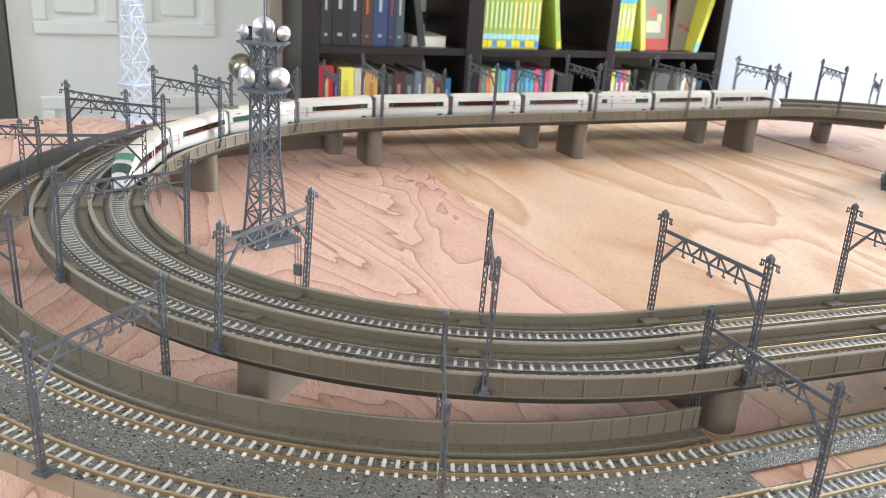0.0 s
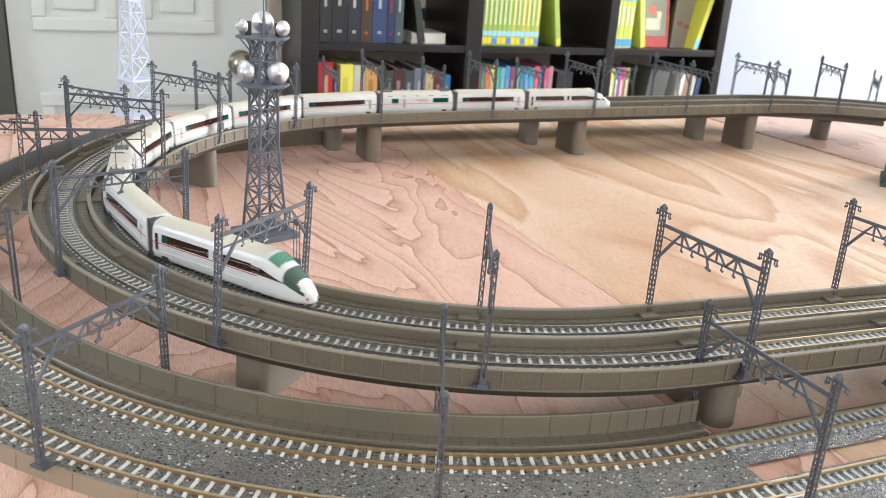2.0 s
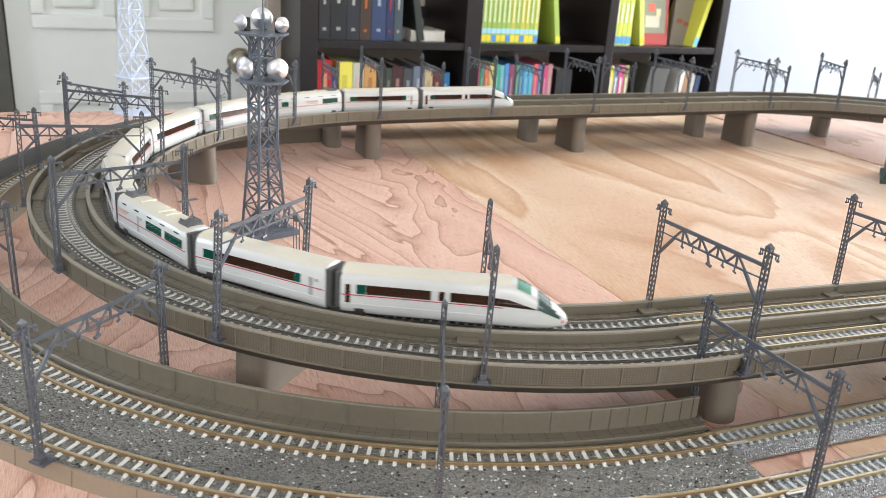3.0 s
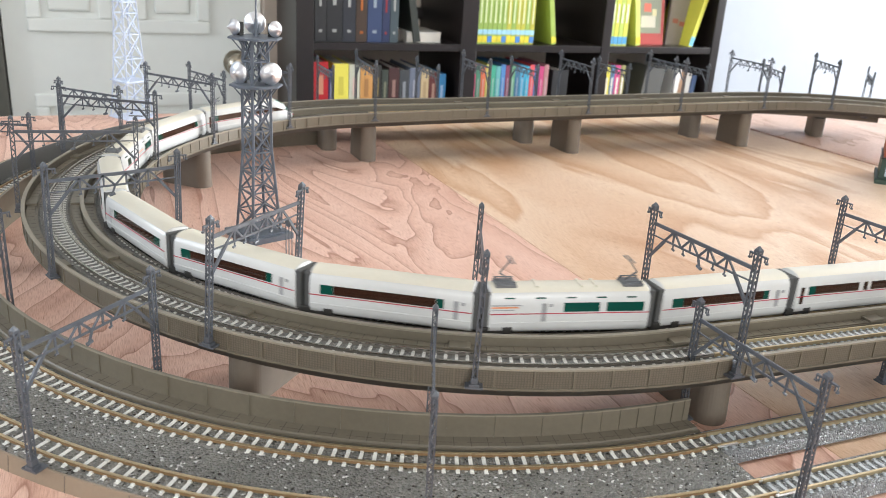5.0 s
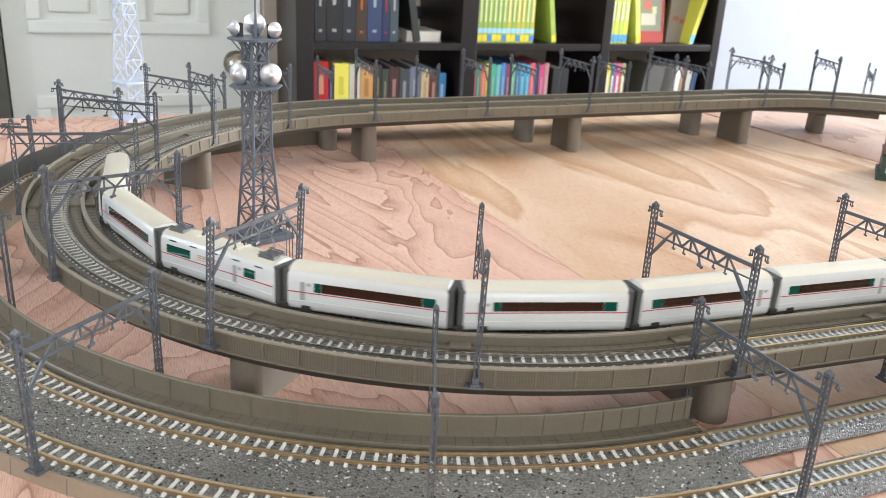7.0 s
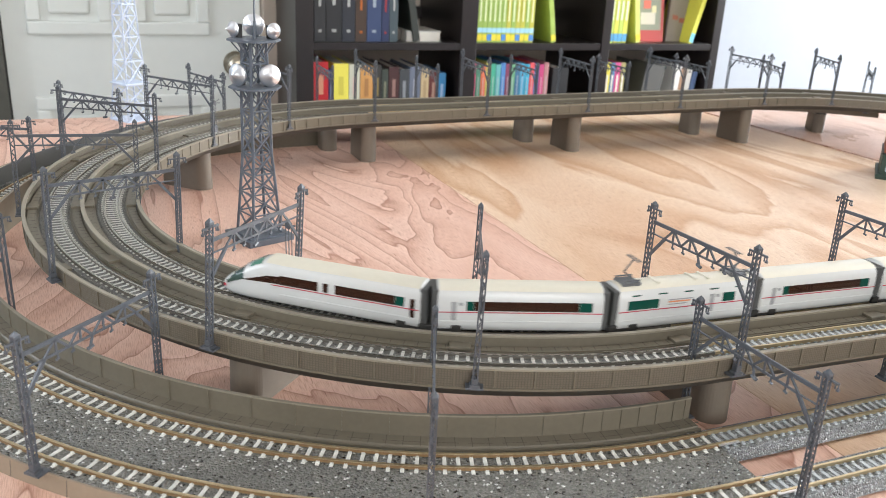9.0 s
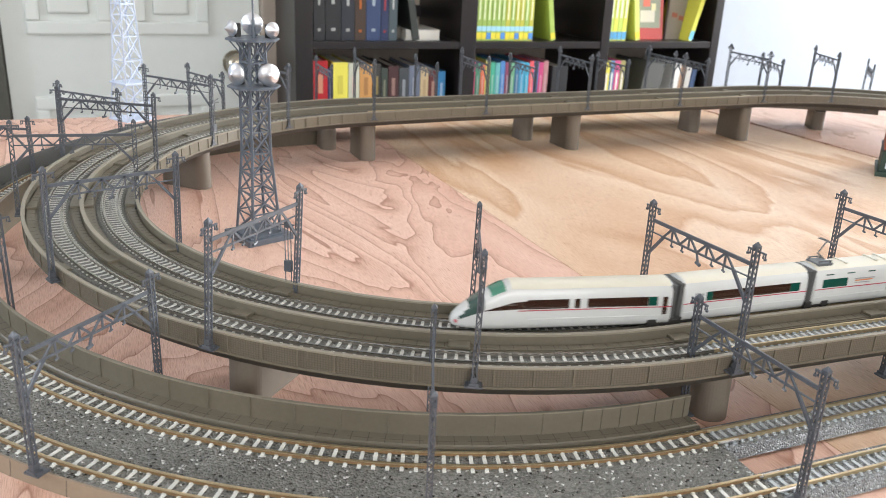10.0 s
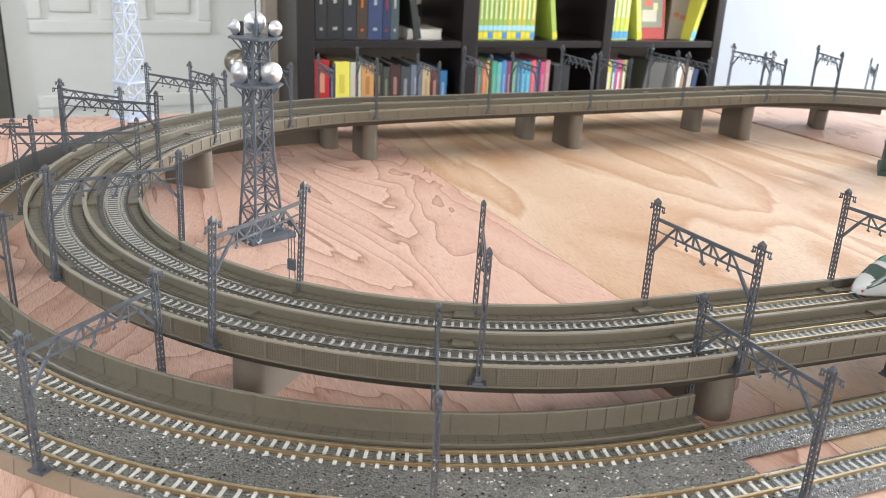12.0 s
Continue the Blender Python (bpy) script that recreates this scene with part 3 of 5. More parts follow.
    for th, h, rgb, name, mark in ((0.034, 0.218, (0.42, 0.012, 0.018), "red hardback book with gold lettering", (0.7, 0.5, 0.3)), (0.010, 0.20, (0.03, 0.03, 0.12), "narrow dark blue book", (0.4, 0.4, 0.5)), (0.036, 0.214, (0.74, 0.66, 0.10), "yellow book with dark lettering", (0.4, 0.34, 0.05)), (0.026, 0.212, (0.50, 0.50, 0.40), "cream book with a pink picture", (0.7, 0.35, 0.35)), (0.030, 0.208, (0.55, 0.28, 0.09), "orange-brown book with a dark figure", (0.15, 0.06, 0.03)),
                                   (0.020, 0.21, (0.03, 0.028, 0.025), "black book with gold lettering", (0.45, 0.34, 0.10)), (0.016, 0.20, (0.04, 0.05, 0.04), "narrow dark green hardback book", (0.3, 0.3, 0.2)), (0.026, 0.205, (0.055, 0.02, 0.02), "dark maroon book with a small picture", (0.5, 0.3, 0.25)), (0.024, 0.20, (0.05, 0.055, 0.06), "charcoal book with pale lettering", (0.4, 0.42, 0.45)), (0.028, 0.205, (0.13, 0.15, 0.20), "slate blue book with pale lettering", (0.5, 0.5, 0.55)), (0.020, 0.20, (0.50, 0.38, 0.22), "cream and tan book", (0.3, 0.2, 0.1)), (0.022, 0.195, (0.12, 0.03, 0.03), "dark red book with pale lettering", (0.6, 0.4, 0.3)), (0.020, 0.19, (0.04, 0.22, 0.45), "bright blue paperback book", (0.6, 0.7, 0.8))):
        book(x, low, th, h, rgb, name, bands=((0.66, 0.86, tuple(0.5 * m + 0.5 * q for m, q in zip(mark, rgb)), 0.34), (0.56, 0.60, tuple(0.5 * m + 0.5 * q for m, q in zip(mark, rgb)), 0.22)))
        x += th + 0.0012
    # lower middle bay: a row in many colours
    x = 0.562
    for i, rgb in enumerate(((0.55, 0.06, 0.16), (0.07, 0.22, 0.14), (0.62, 0.16, 0.08), (0.56, 0.52, 0.14), (0.06, 0.36, 0.24), (0.13, 0.40, 0.40), (0.08, 0.22, 0.48), (0.22, 0.05, 0.10), (0.14, 0.34, 0.20), (0.05, 0.16, 0.28), (0.08, 0.34, 0.52), (0.05, 0.34, 0.50), (0.66, 0.09, 0.10), (0.10, 0.16, 0.36), (0.52, 0.06, 0.18), (0.42, 0.20, 0.20))):
        book(x, low, 0.0125, 0.213 - 0.002 * (i % 3), rgb, "slim bright paperback from a row of many colours", bands=((0.5, 0.85, tuple(0.6 * q + 0.22 for q in rgb), 0.38),), group="colourful paperback row")
        x += 0.0135
    book(0.79, low, 0.045, 0.20, (0.02, 0.02, 0.022), "thick black box file on the lower shelf")
    x = 0.930
    for th, rgb in ((0.014, (0.05, 0.10, 0.08)), (0.016, (0.72, 0.62, 0.08)), (0.013, (0.10, 0.20, 0.35)), (0.016, (0.62, 0.08, 0.24)), (0.014, (0.30, 0.28, 0.10))):
        book(x, low, th, 0.212, rgb, "bright paperback beside a grey folder", bands=((0.5, 0.85, (0.75, 0.7, 0.6), 0.34),))
        x += th + 0.001
    book(1.045, low, 0.060, 0.212, (0.09, 0.088, 0.082), "dark grey folder leaning on books", lean=8)
    for i, (th, rgb) in enumerate(((0.020, (0.66, 0.64, 0.60)), (0.016, (0.34, 0.20, 0.12)), (0.016, (0.58, 0.56, 0.52)), (0.014, (0.10, 0.16, 0.30)))):
        book(1.150 + i * 0.0205, low, th, 0.205 - 0.006 * i, rgb, "pale or brown book leaning at the shelf's end", lean=5)


# ---- viaduct ----


def viaduct_section(kind, v0, v1, straight):
    n = 4 if straight else 10
    st = run_of(VIA_R, kind, v0, v1, n)
    label = "straight tan double-track viaduct section on piers" if straight else "curved tan double-track viaduct section on piers"
    v = thing("viaduct_section", None, label, "viaduct", "viaduct sections")
    zt, zd = WALL_TOP, DECK_V
    part("deck", sweep(bmesh.new(), st, rect(-0.0372, 0.0372, zd - 0.0040, zd)), "concrete_tan", v)
    for o in (-PITCH, PITCH):
        # underside shade is put into the girder's colour
        part("girder", sweep(bmesh.new(), st, [(o - 0.0172, zd - 0.0040), (o + 0.0172, zd - 0.0040), (o + 0.0150, zd - 0.0092), (o - 0.0150, zd - 0.0092)]), "deck_shade_brown", v)
        part("track_bed", sweep(bmesh.new(), st, [(o - 0.0100, zd), (o + 0.0100, zd), (o + 0.0088, zd + 0.0010), (o - 0.0088, zd + 0.0010)]), "ballast_dark", v)
        for s in (-1, 1):
            c = o + s * 0.0143
            part("cable_trough", sweep(bmesh.new(), st, rect(c - 0.0026, c + 0.0026, zd, zd + 0.0016)), "concrete_tan", v)
            part("trough_lip", sweep(bmesh.new(), st, rect(o + s * 0.0112 - 0.0004, o + s * 0.0112 + 0.0004, zd, zd + 0.0009)), "concrete_tan", v)
        add_track(v, st, o, RAIL_V, TIE_STRAIGHT if straight else TIE_CURVE, 0.0050, "rail_gold" if straight else "rail_steel", "rail_gold" if straight else "rail_side_grey")
    for o, name, w in ((-0.0372, "inner_wall", 0.0007), (0.0, "middle_wall", 0.0009), (0.0372, "outer_wall", 0.0007)):
        z0 = zd - 0.0040 if o else zd
        wall = part(name, sweep(bmesh.new(), st, rect(o - w, o + w, z0, zt - 0.0010)), "panel_tan" if o > 0 else "concrete_tan", v)
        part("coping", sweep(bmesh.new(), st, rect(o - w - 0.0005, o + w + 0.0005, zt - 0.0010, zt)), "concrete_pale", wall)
        if o:
            s = 1 if o > 0 else -1
            part("base_rib", sweep(bmesh.new(), st, rect(o + s * w, o + s * (w + 0.0006), z0, z0 + 0.0012)), "concrete_tan", wall)
            total = st[-1][4]
            m = max(2, round(total / 0.0175))
            bm = bmesh.new()
            box(bm, 0, 0.0006, -0.0004, 0.0004, z0, zt - 0.001)
            rib = mesh_of("rib", bm, "concrete_tan")
            for i in range(m):
                shared("rib", rib, wall, at_station(along(st, (i + 0.5) * total / m), o if s < 0 else o + w, 0) if s > 0 else at_station(along(st, (i + 0.5) * total / m), o - w - 0.0006, 0))
    # trough covers: joints as thin dark lines, and a raised box at each end
    total = st[-1][4]
    bm = bmesh.new()
    box(bm, -0.0026, 0.0026, -0.00015, 0.00015, -0.0002, 0.00006)
    joint = mesh_of("cover_joint", bm, "joint_dark")
    bm = bmesh.new()
    box(bm, -0.0036, 0.0036, -0.0055, 0.0055, -0.0006, 0.0012, 0.0003)
    cap = mesh_of("cover_box", bm, "concrete_tan")
    for o in (-PITCH, PITCH):
        for s in (-1, 1):
            c = o + s * 0.0143
            if s < 0 or kind == "a":
                m = round(total / 0.0068)
                for i in range(1, m):
                    shared("cover_joint", joint, v, at_station(along(st, i * total / m), c, zd + 0.0016))
            shared("cover_box", cap, v, at_station(along(st, 0.0065), c, zd + 0.0020))
    lift(v, via_climb)
    return v


def pier(p, o, top_z, half=0.0270, label="round-ended brown plastic viaduct pier standing on the plywood"):
    """A long round-ended pier across the track, with bearing blocks on top."""
    x, y = p[0] + p[2] * o, p[1] + p[3] * o
    p_z = min(table_z(y + k * half * p[3]) for k in (-1, 1))
    t = thing("viaduct_pier", at_station(p, o, p_z), label, "pier", "viaduct piers")
    top = top_z - p_z

    def stadium(lx, ly, z0, z1, draft=1.0):
        bm = bmesh.new()
        ring = []
        for i in range(36):
            a = 2 * math.pi * (i + 0.5) / 36
            ring.append((math.copysign(lx - ly, math.cos(a)) + ly * math.cos(a), ly * math.sin(a)))
        lo = [bm.verts.new((x * draft, y * draft, z0)) for x, y in ring]
        hi = [bm.verts.new((x, y, z1)) for x, y in ring]
        for i in range(36):
            j = (i + 1) % 36
            bm.faces.new((lo[i], lo[j], hi[j], hi[i]))
        bm.faces.new(lo[::-1])
        bm.faces.new(hi)
        return bm

    part("column", stadium(half, 0.0092, 0.0, top - 0.0030, 1.03), "pier_brown", t)
    part("head", stadium(half + 0.0006, 0.0098, top - 0.0030, top - 0.0018), "pier_brown", t)
    for k in (-1, 1):
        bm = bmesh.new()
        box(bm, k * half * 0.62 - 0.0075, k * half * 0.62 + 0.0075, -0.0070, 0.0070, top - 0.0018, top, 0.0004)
        part("bearing", bm, "deck_shade_brown", t)
    return t


# ---- catenary portals ----
POST_H, SPAN = 0.0664, 0.0785


def portal_master():
    t = thing("catenary_portal", None, "grey plastic lattice catenary portal over a double track", "catenary mast", "catenary portals")
    half = SPAN / 2

    def post(x):
        bm = bmesh.new()
        w, d, n = 0.0025, 0.0021, 21
        for sx in (-1, 1):
            for sy in (-1, 1):
                bar(bm, (x + sx * w / 2, sy * d / 2, 0.002), (x + sx * w / 2, sy * d / 2, POST_H - 0.001), 0.0006)
        for sy in (-1, 1):
            for i in range(n):
                z0, z1 = 0.004 + i * 0.0029, 0.004 + (i + 1) * 0.0029
                k = 1 if i % 2 else -1
                bar(bm, (x - k * w / 2, sy * d / 2, z0), (x + k * w / 2, sy * d / 2, z1), 0.00042)
        for sx in (-1, 1):
            for i in range(n):
                z0, z1 = 0.004 + i * 0.0029, 0.004 + (i + 1) * 0.0029
                k = 1 if i % 2 else -1
                bar(bm, (x + sx * w / 2, -k * d / 2, z0), (x + sx * w / 2, k * d / 2, z1), 0.00042)
        p = part("post", bm, "plastic_grey", t)
        bm = bmesh.new()
        box(bm, x - 0.0016, x + 0.0016, -0.0014, 0.0014, POST_H - 0.0020, POST_H - 0.0008)
        lathe(bm, ((0.0020, POST_H - 0.0008), (0.0002, POST_H + 0.0010)), 4, Matrix.Translation((x, 0, 0)) @ Matrix.Rotation(math.pi / 4, 4, "Z"))
        part("cap", bm, "plastic_grey", p)
        bm = bmesh.new()
        z = POST_H - 0.0035
        bar(bm, (x - 0.0058, 0.0005, z), (x + 0.0058, 0.0005, z), 0.0009)
        for s in (-1, 1):
            for k in (0.0056, 0.0042):
                rod(bm, (x + s * k, 0.0005, z - 0.0026), (x + s * k, 0.0005, z), 0.00045, 0.0003, 6)
            rod(bm, (x + s * 0.0056, 0.0005, z - 0.0030), (x + s * 0.0056, 0.0005, z - 0.0021), 0.0008, 0.0008, 8)
        part("insulator_arm", bm, "plastic_grey", p)
        bm = bmesh.new()
        box(bm, x - 0.0022, x + 0.0022, -0.0024, 0.0024, 0.0004, 0.0020, 0.0003)
        box(bm, x - 0.0017, x + 0.0017, -0.0016, 0.0016, 0.0020, 0.0050, 0.0003)
        k = 1 if x < 0 else -1
        box(bm, x + k * 0.001 - 0.0034, x + k * 0.001 + 0.0034, -0.0042, 0.0042, -0.0004, 0.0006, 0.0002)
        part("clamp_foot", bm, "plastic_grey", p)

    post(-half)
    post(half)
    bm = bmesh.new()
    zt, zb, x0 = POST_H - 0.0105, POST_H - 0.0172, half - 0.0015
    bar(bm, (-x0, 0, zt), (x0, 0, zt), 0.0008, 0.0020)
    bar(bm, (-x0 + 0.010, 0, zb), (x0 - 0.010, 0, zb), 0.0007, 0.0011)
    bar(bm, (-x0, 0, zt - 0.0065), (-x0 + 0.0115, 0, zb), 0.0007)
    bar(bm, (x0, 0, zt - 0.0065), (x0 - 0.0115, 0, zb), 0.0007)
    n = 8
    xs = [-x0 + 0.0105 + (2 * x0 - 0.021) * i / n for i in range(n + 1)]
    for i in range(n):
        a, b = xs[i], xs[i + 1]
        if i % 2 == 0:
            bar(bm, (a, 0, zb), (b, 0, zt), 0.0007, 0.0012)
        else:
            bar(bm, (a, 0, zt), (b, 0, zb), 0.0008, 0.0009)
    for a in xs[1::2]:
        bar(bm, (a, 0, zb), (a, 0, zt), 0.0009, 0.0008)
    part("truss_beam", bm, "plastic_grey", t)
    for s in (-1, 1):
        bm = bmesh.new()
        bar(bm, (s * (half - 0.001), 0, POST_H - 0.030), (s * (x0 - 0.0108), 0, zb), 0.0012, 0.0016)
        part("knee_brace", bm, "plastic_grey", t)
        for k in (0.0200, 0.0115):
            bm = bmesh.new()
            bar(bm, (s * k, 0, zb), (s * k, 0, zb - 0.0030), 0.0006)
            rod(bm, (s * k - 0.0006, 0, zb - 0.0026), (s * k + 0.0012, 0, zb - 0.0032), 0.0006, 0.0006, 8)
            part("hanger_insulator", bm, "plastic_grey", t)
    bm = bmesh.new()
    bar(bm, (0.0, 0, zb), (0.002, 0, zb - 0.0052), 0.0009)
    rod(bm, (0.0004, 0, zb - 0.0050), (0.0036, 0, zb - 0.0058), 0.0009, 0.0009, 8)
    part("hanger_insulator", bm, "plastic_grey", t)
    return t


def portals():
    foot_v = WALL_TOP - 0.0085
    mid_v = (0.261 + 0.3395) / 2 - VIA_R
    mid_g = (0.3440 + 0.4225) / 2 - G_R
    first = portal_master()
    spots = []

    def on_viaduct(p, turn, tilt, bank=0.0):
        z = foot_v + via_climb(p[0], p[1])
        spots.append((at_station(p, mid_v, z) @ Matrix.Rotation(radians(turn), 4, "Z") @ Matrix.Rotation(radians(-bank), 4, "Y"), tilt))

    lean = {247.5: -1.2, 225.0: -2.3, 202.5: 0.0}
    for i in range(8):
        a = 247.5 - 22.5 * i
        on_viaduct(loop_point(VIA_R, a=a), 0.0, lean.get(a, random.uniform(-0.5, 0.5)), 1.6)
    for s, tilt in ((-0.002, -1.3), (0.137, -0.6), (0.276, 0.3)):
        on_viaduct(loop_point(VIA_R, s=s), 1.8 if s < 0 else 0.0, tilt, 1.6)
    for x in (0.137, 0.274, 0.411, 0.548, 0.665, 0.782, 0.90):
        on_viaduct(loop_point(VIA_R, x=x), 0.0, random.uniform(-0.5, 0.5))
    g = dict(cx=GX, cy=GY)

    def on_ground(p, z, tilt, turn=0.0):
        spots.append((at_station(p, mid_g, z + ground_climb(p[0], p[1])) @ Matrix.Rotation(radians(turn), 4, "Z"), tilt))

    for a in (248.8, 225.2, 202.5, 180.0, 157.5, 135.0, 112.5, 90.0):
        on_ground(loop_point(G_R, a=a, **g), 0.0176, random.uniform(-0.6, 0.6))
    for s, turn in ((0.0085, 2.0), (0.149, 2.0)):
        on_ground(loop_point(G_R, s=s, **g), 0.0168, 0.6, turn)
    for x in (0.136, 0.277, 0.42, 0.555, 0.683, 0.818):
        on_ground(loop_point(G_R, x=x, **g), 0.0176, random.uniform(-0.5, 0.5))
    for i, (m, tilt) in enumerate(spots):
        m = m @ Matrix.Rotation(radians(tilt), 4, "X")
        if i == 0:
            first.matrix_world = m
        else:
            copy_thing(first, m)


def tension_weight(a):
    """The wire tensioner that hangs beside a post."""
    m = at_station(loop_point(VIA_R, a=a), 0.261 - VIA_R - 0.0002, WALL_TOP - 0.004) @ Matrix.Translation((0.0006, 0.0065, 0))
    t = thing("wire_tensioner", m, "grey wire tensioner with a hanging weight beside a mast", "tensioner", "wire tensioners")
    bm = bmesh.new()
    box(bm, -0.0012, 0.0012, -0.0024, 0.0024, 0.009, 0.0155, 0.0003)
    part("weight", bm, "plastic_grey", t)
    bm = bmesh.new()
    for y in (-0.002, 0.002):
        bar(bm, (0, y, 0.0), (0, y, 0.036), 0.0004)
    bar(bm, (0, 0, 0.0155), (0, 0, 0.036), 0.0004)
    part("guide_wire", bm, "plastic_grey", t)
    bm = bmesh.new()
    bar(bm, (0, -0.0075, 0.036), (0, 0.0045, 0.0375), 0.0007)
    bar(bm, (0, -0.0075, 0.0395), (0, 0.0035, 0.036), 0.0005)
    rod(bm, (-0.0006, 0.0, 0.0372), (0.0006, 0.0, 0.0372), 0.0022, 0.0022, 12)
    part("pulley", bm, "plastic_grey", t)


# ---- ground tracks ----


def ground_section(kind, v0, v1):
    st = run_of(G_R, kind, v0, v1, 12 if kind == "a" else 4, cx=GX, cy=GY)
    g = thing("ground_track_section", None, "curved grey ballast double-track section with a tan inner fence", "track", "ground track sections")
    bed = RAIL_G - 0.0024
    o2 = G_PITCH
    low = bed - 0.0050 if kind == "x" else min(table_z(p[1] + p[3] * k) for p in st for k in (-0.02, 0.053)) - 0.0002
    part("ballast_bed", sweep(bmesh.new(), st, [(-0.0108, low), (o2 + 0.0112, low), (o2 + 0.0112, bed), (-0.0108, bed)]), "ballast_fine", g)
    skirt = part("side_skirt", sweep(bmesh.new(), st, [(o2 + 0.0112, low), (o2 + 0.0134, low), (o2 + 0.0122, bed + 0.0004), (o2 + 0.0112, bed + 0.0004)]), "skirt_tan", g)
    total = st[-1][4]
    bm = bmesh.new()
    bar(bm, (0.0012, 0, low), (0.0, 0, bed), 0.0004, 0.0004)
    seam = mesh_of("skirt_seam", bm, "pier_brown")
    m = max(2, round(total / 0.027))
    for i in range(m):
        shared("skirt_seam", seam, skirt, at_station(along(st, (i + 0.5) * total / m), o2 + 0.0122, 0))
    walkway = part("walkway", sweep(bmesh.new(), st, [(-0.0212, low), (-0.0108, low), (-0.0108, bed), (-0.0122, bed + 0.0014), (-0.0212, bed + 0.0014)]), "concrete_tan", g)
    part("curb", sweep(bmesh.new(), st, rect(-0.0106, -0.0094, bed - 0.0005, bed + 0.0012)), "concrete_tan", g)
    bm = bmesh.new()
    box(bm, -0.0040, 0.0040, -0.00016, 0.00016, -0.0003, 0.00006)
    joint = mesh_of("slab_joint", bm, "joint_dark")
    bm = bmesh.new()
    box(bm, -0.00015, 0.00015, -0.0040, 0.0040, -0.0003, 0.00006)
    line = mesh_of("slab_line", bm, "joint_dark")
    m = round(total / 0.0085)
    for i in range(m):
        shared("slab_joint", joint, walkway, at_station(along(st, (i + 0.5) * total / m), -0.0160, bed + 0.0014))
        shared("slab_line", line, walkway, at_station(along(st, (i + (0.25 if i % 2 else 0.75)) * total / m), -0.0150, bed + 0.0014))
    fence = part("fence", sweep(bmesh.new(), st, rect(-0.0212, -0.0198, bed, 0.0300)), "concrete_tan", g)
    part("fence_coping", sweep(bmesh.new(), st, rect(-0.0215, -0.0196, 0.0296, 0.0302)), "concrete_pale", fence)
    bm = bmesh.new()
    box(bm, 0.0, 0.0005, -0.0004, 0.0004, bed + 0.001, 0.0298)
    rib = mesh_of("fence_rib", bm, "concrete_tan")
    m = max(1, round(total / 0.0245))
    at = [(i + 0.5) * total / m for i in range(m)]
    if kind == "a" and v0 > 269.0:
        at = [0.004 + 0.0105 * i for i in range(6)] + [0.078 + 0.0245 * i for i in range(3)]
    for u in at:
        shared("fence_rib", rib, fence, at_station(along(st, u), -0.0198, 0))
    for o in (0.0, o2):
        add_track(g, st, o, RAIL_G, TIE_GROUND, 0.0062, "rail_gold", "rail_side", gauge=0.0101)
    if kind == "a" and v0 <= 181.0:
        part("track_barrier", sweep(bmesh.new(), st, [(0.0150, bed - 0.001), (0.0172, bed - 0.001), (0.0166, bed + 0.0150), (0.0156, bed + 0.0150)]), "barrier_grey", g, "smooth dark grey wall between the tracks")
    lift(g, ground_climb, -1.0 if kind == "x" else bed - 0.003)
    return g


def ground_straight(o, s0, s1, bolts=True):
    st = run_of(G_R, "s", s0, s1, 4, cx=GX, cy=GY)
    g = thing("straight_track_section", None, "straight single track on glossy grey moulded ballast", "track", "straight ground tracks")
    bed = RAIL_G - 0.0024
    part("ballast_bed", sweep(bmesh.new(), st, [(o - 0.0125, bed - 0.0050), (o + 0.0125, bed - 0.0050), (o + 0.0096, bed), (o - 0.0096, bed)]), "ballast_glossy", g)
    add_track(g, st, o, RAIL_G, TIE_STRAIGHT, 0.0050, "rail_gold", "rail_gold", gauge=0.0101)
    for k in (-1, 1):
        p = along(st, 0.004)
        bm = bmesh.new()
        box(bm, -0.0009, 0.0009, -0.006, 0.006, -0.0012, -0.0004, 0.0002)
        me = mesh_of("rail_joiner", bm, "silver")
        shared("rail_joiner", me, g, at_station(p, o + k * 0.0058, RAIL_G))
    return g


def rest_block(s):
    p = loop_point(G_R, s=s, cx=GX, cy=GY)
    t = tagged(part("support_block", box(bmesh.new(), -0.012, G_PITCH + 0.012, -0.006, 0.006, 0.009, RAIL_G - 0.0074, 0.0006), "pier_brown"), "low brown block carrying the straight tracks", "block")
    t.matrix_world = at_station(p, 0, 0)


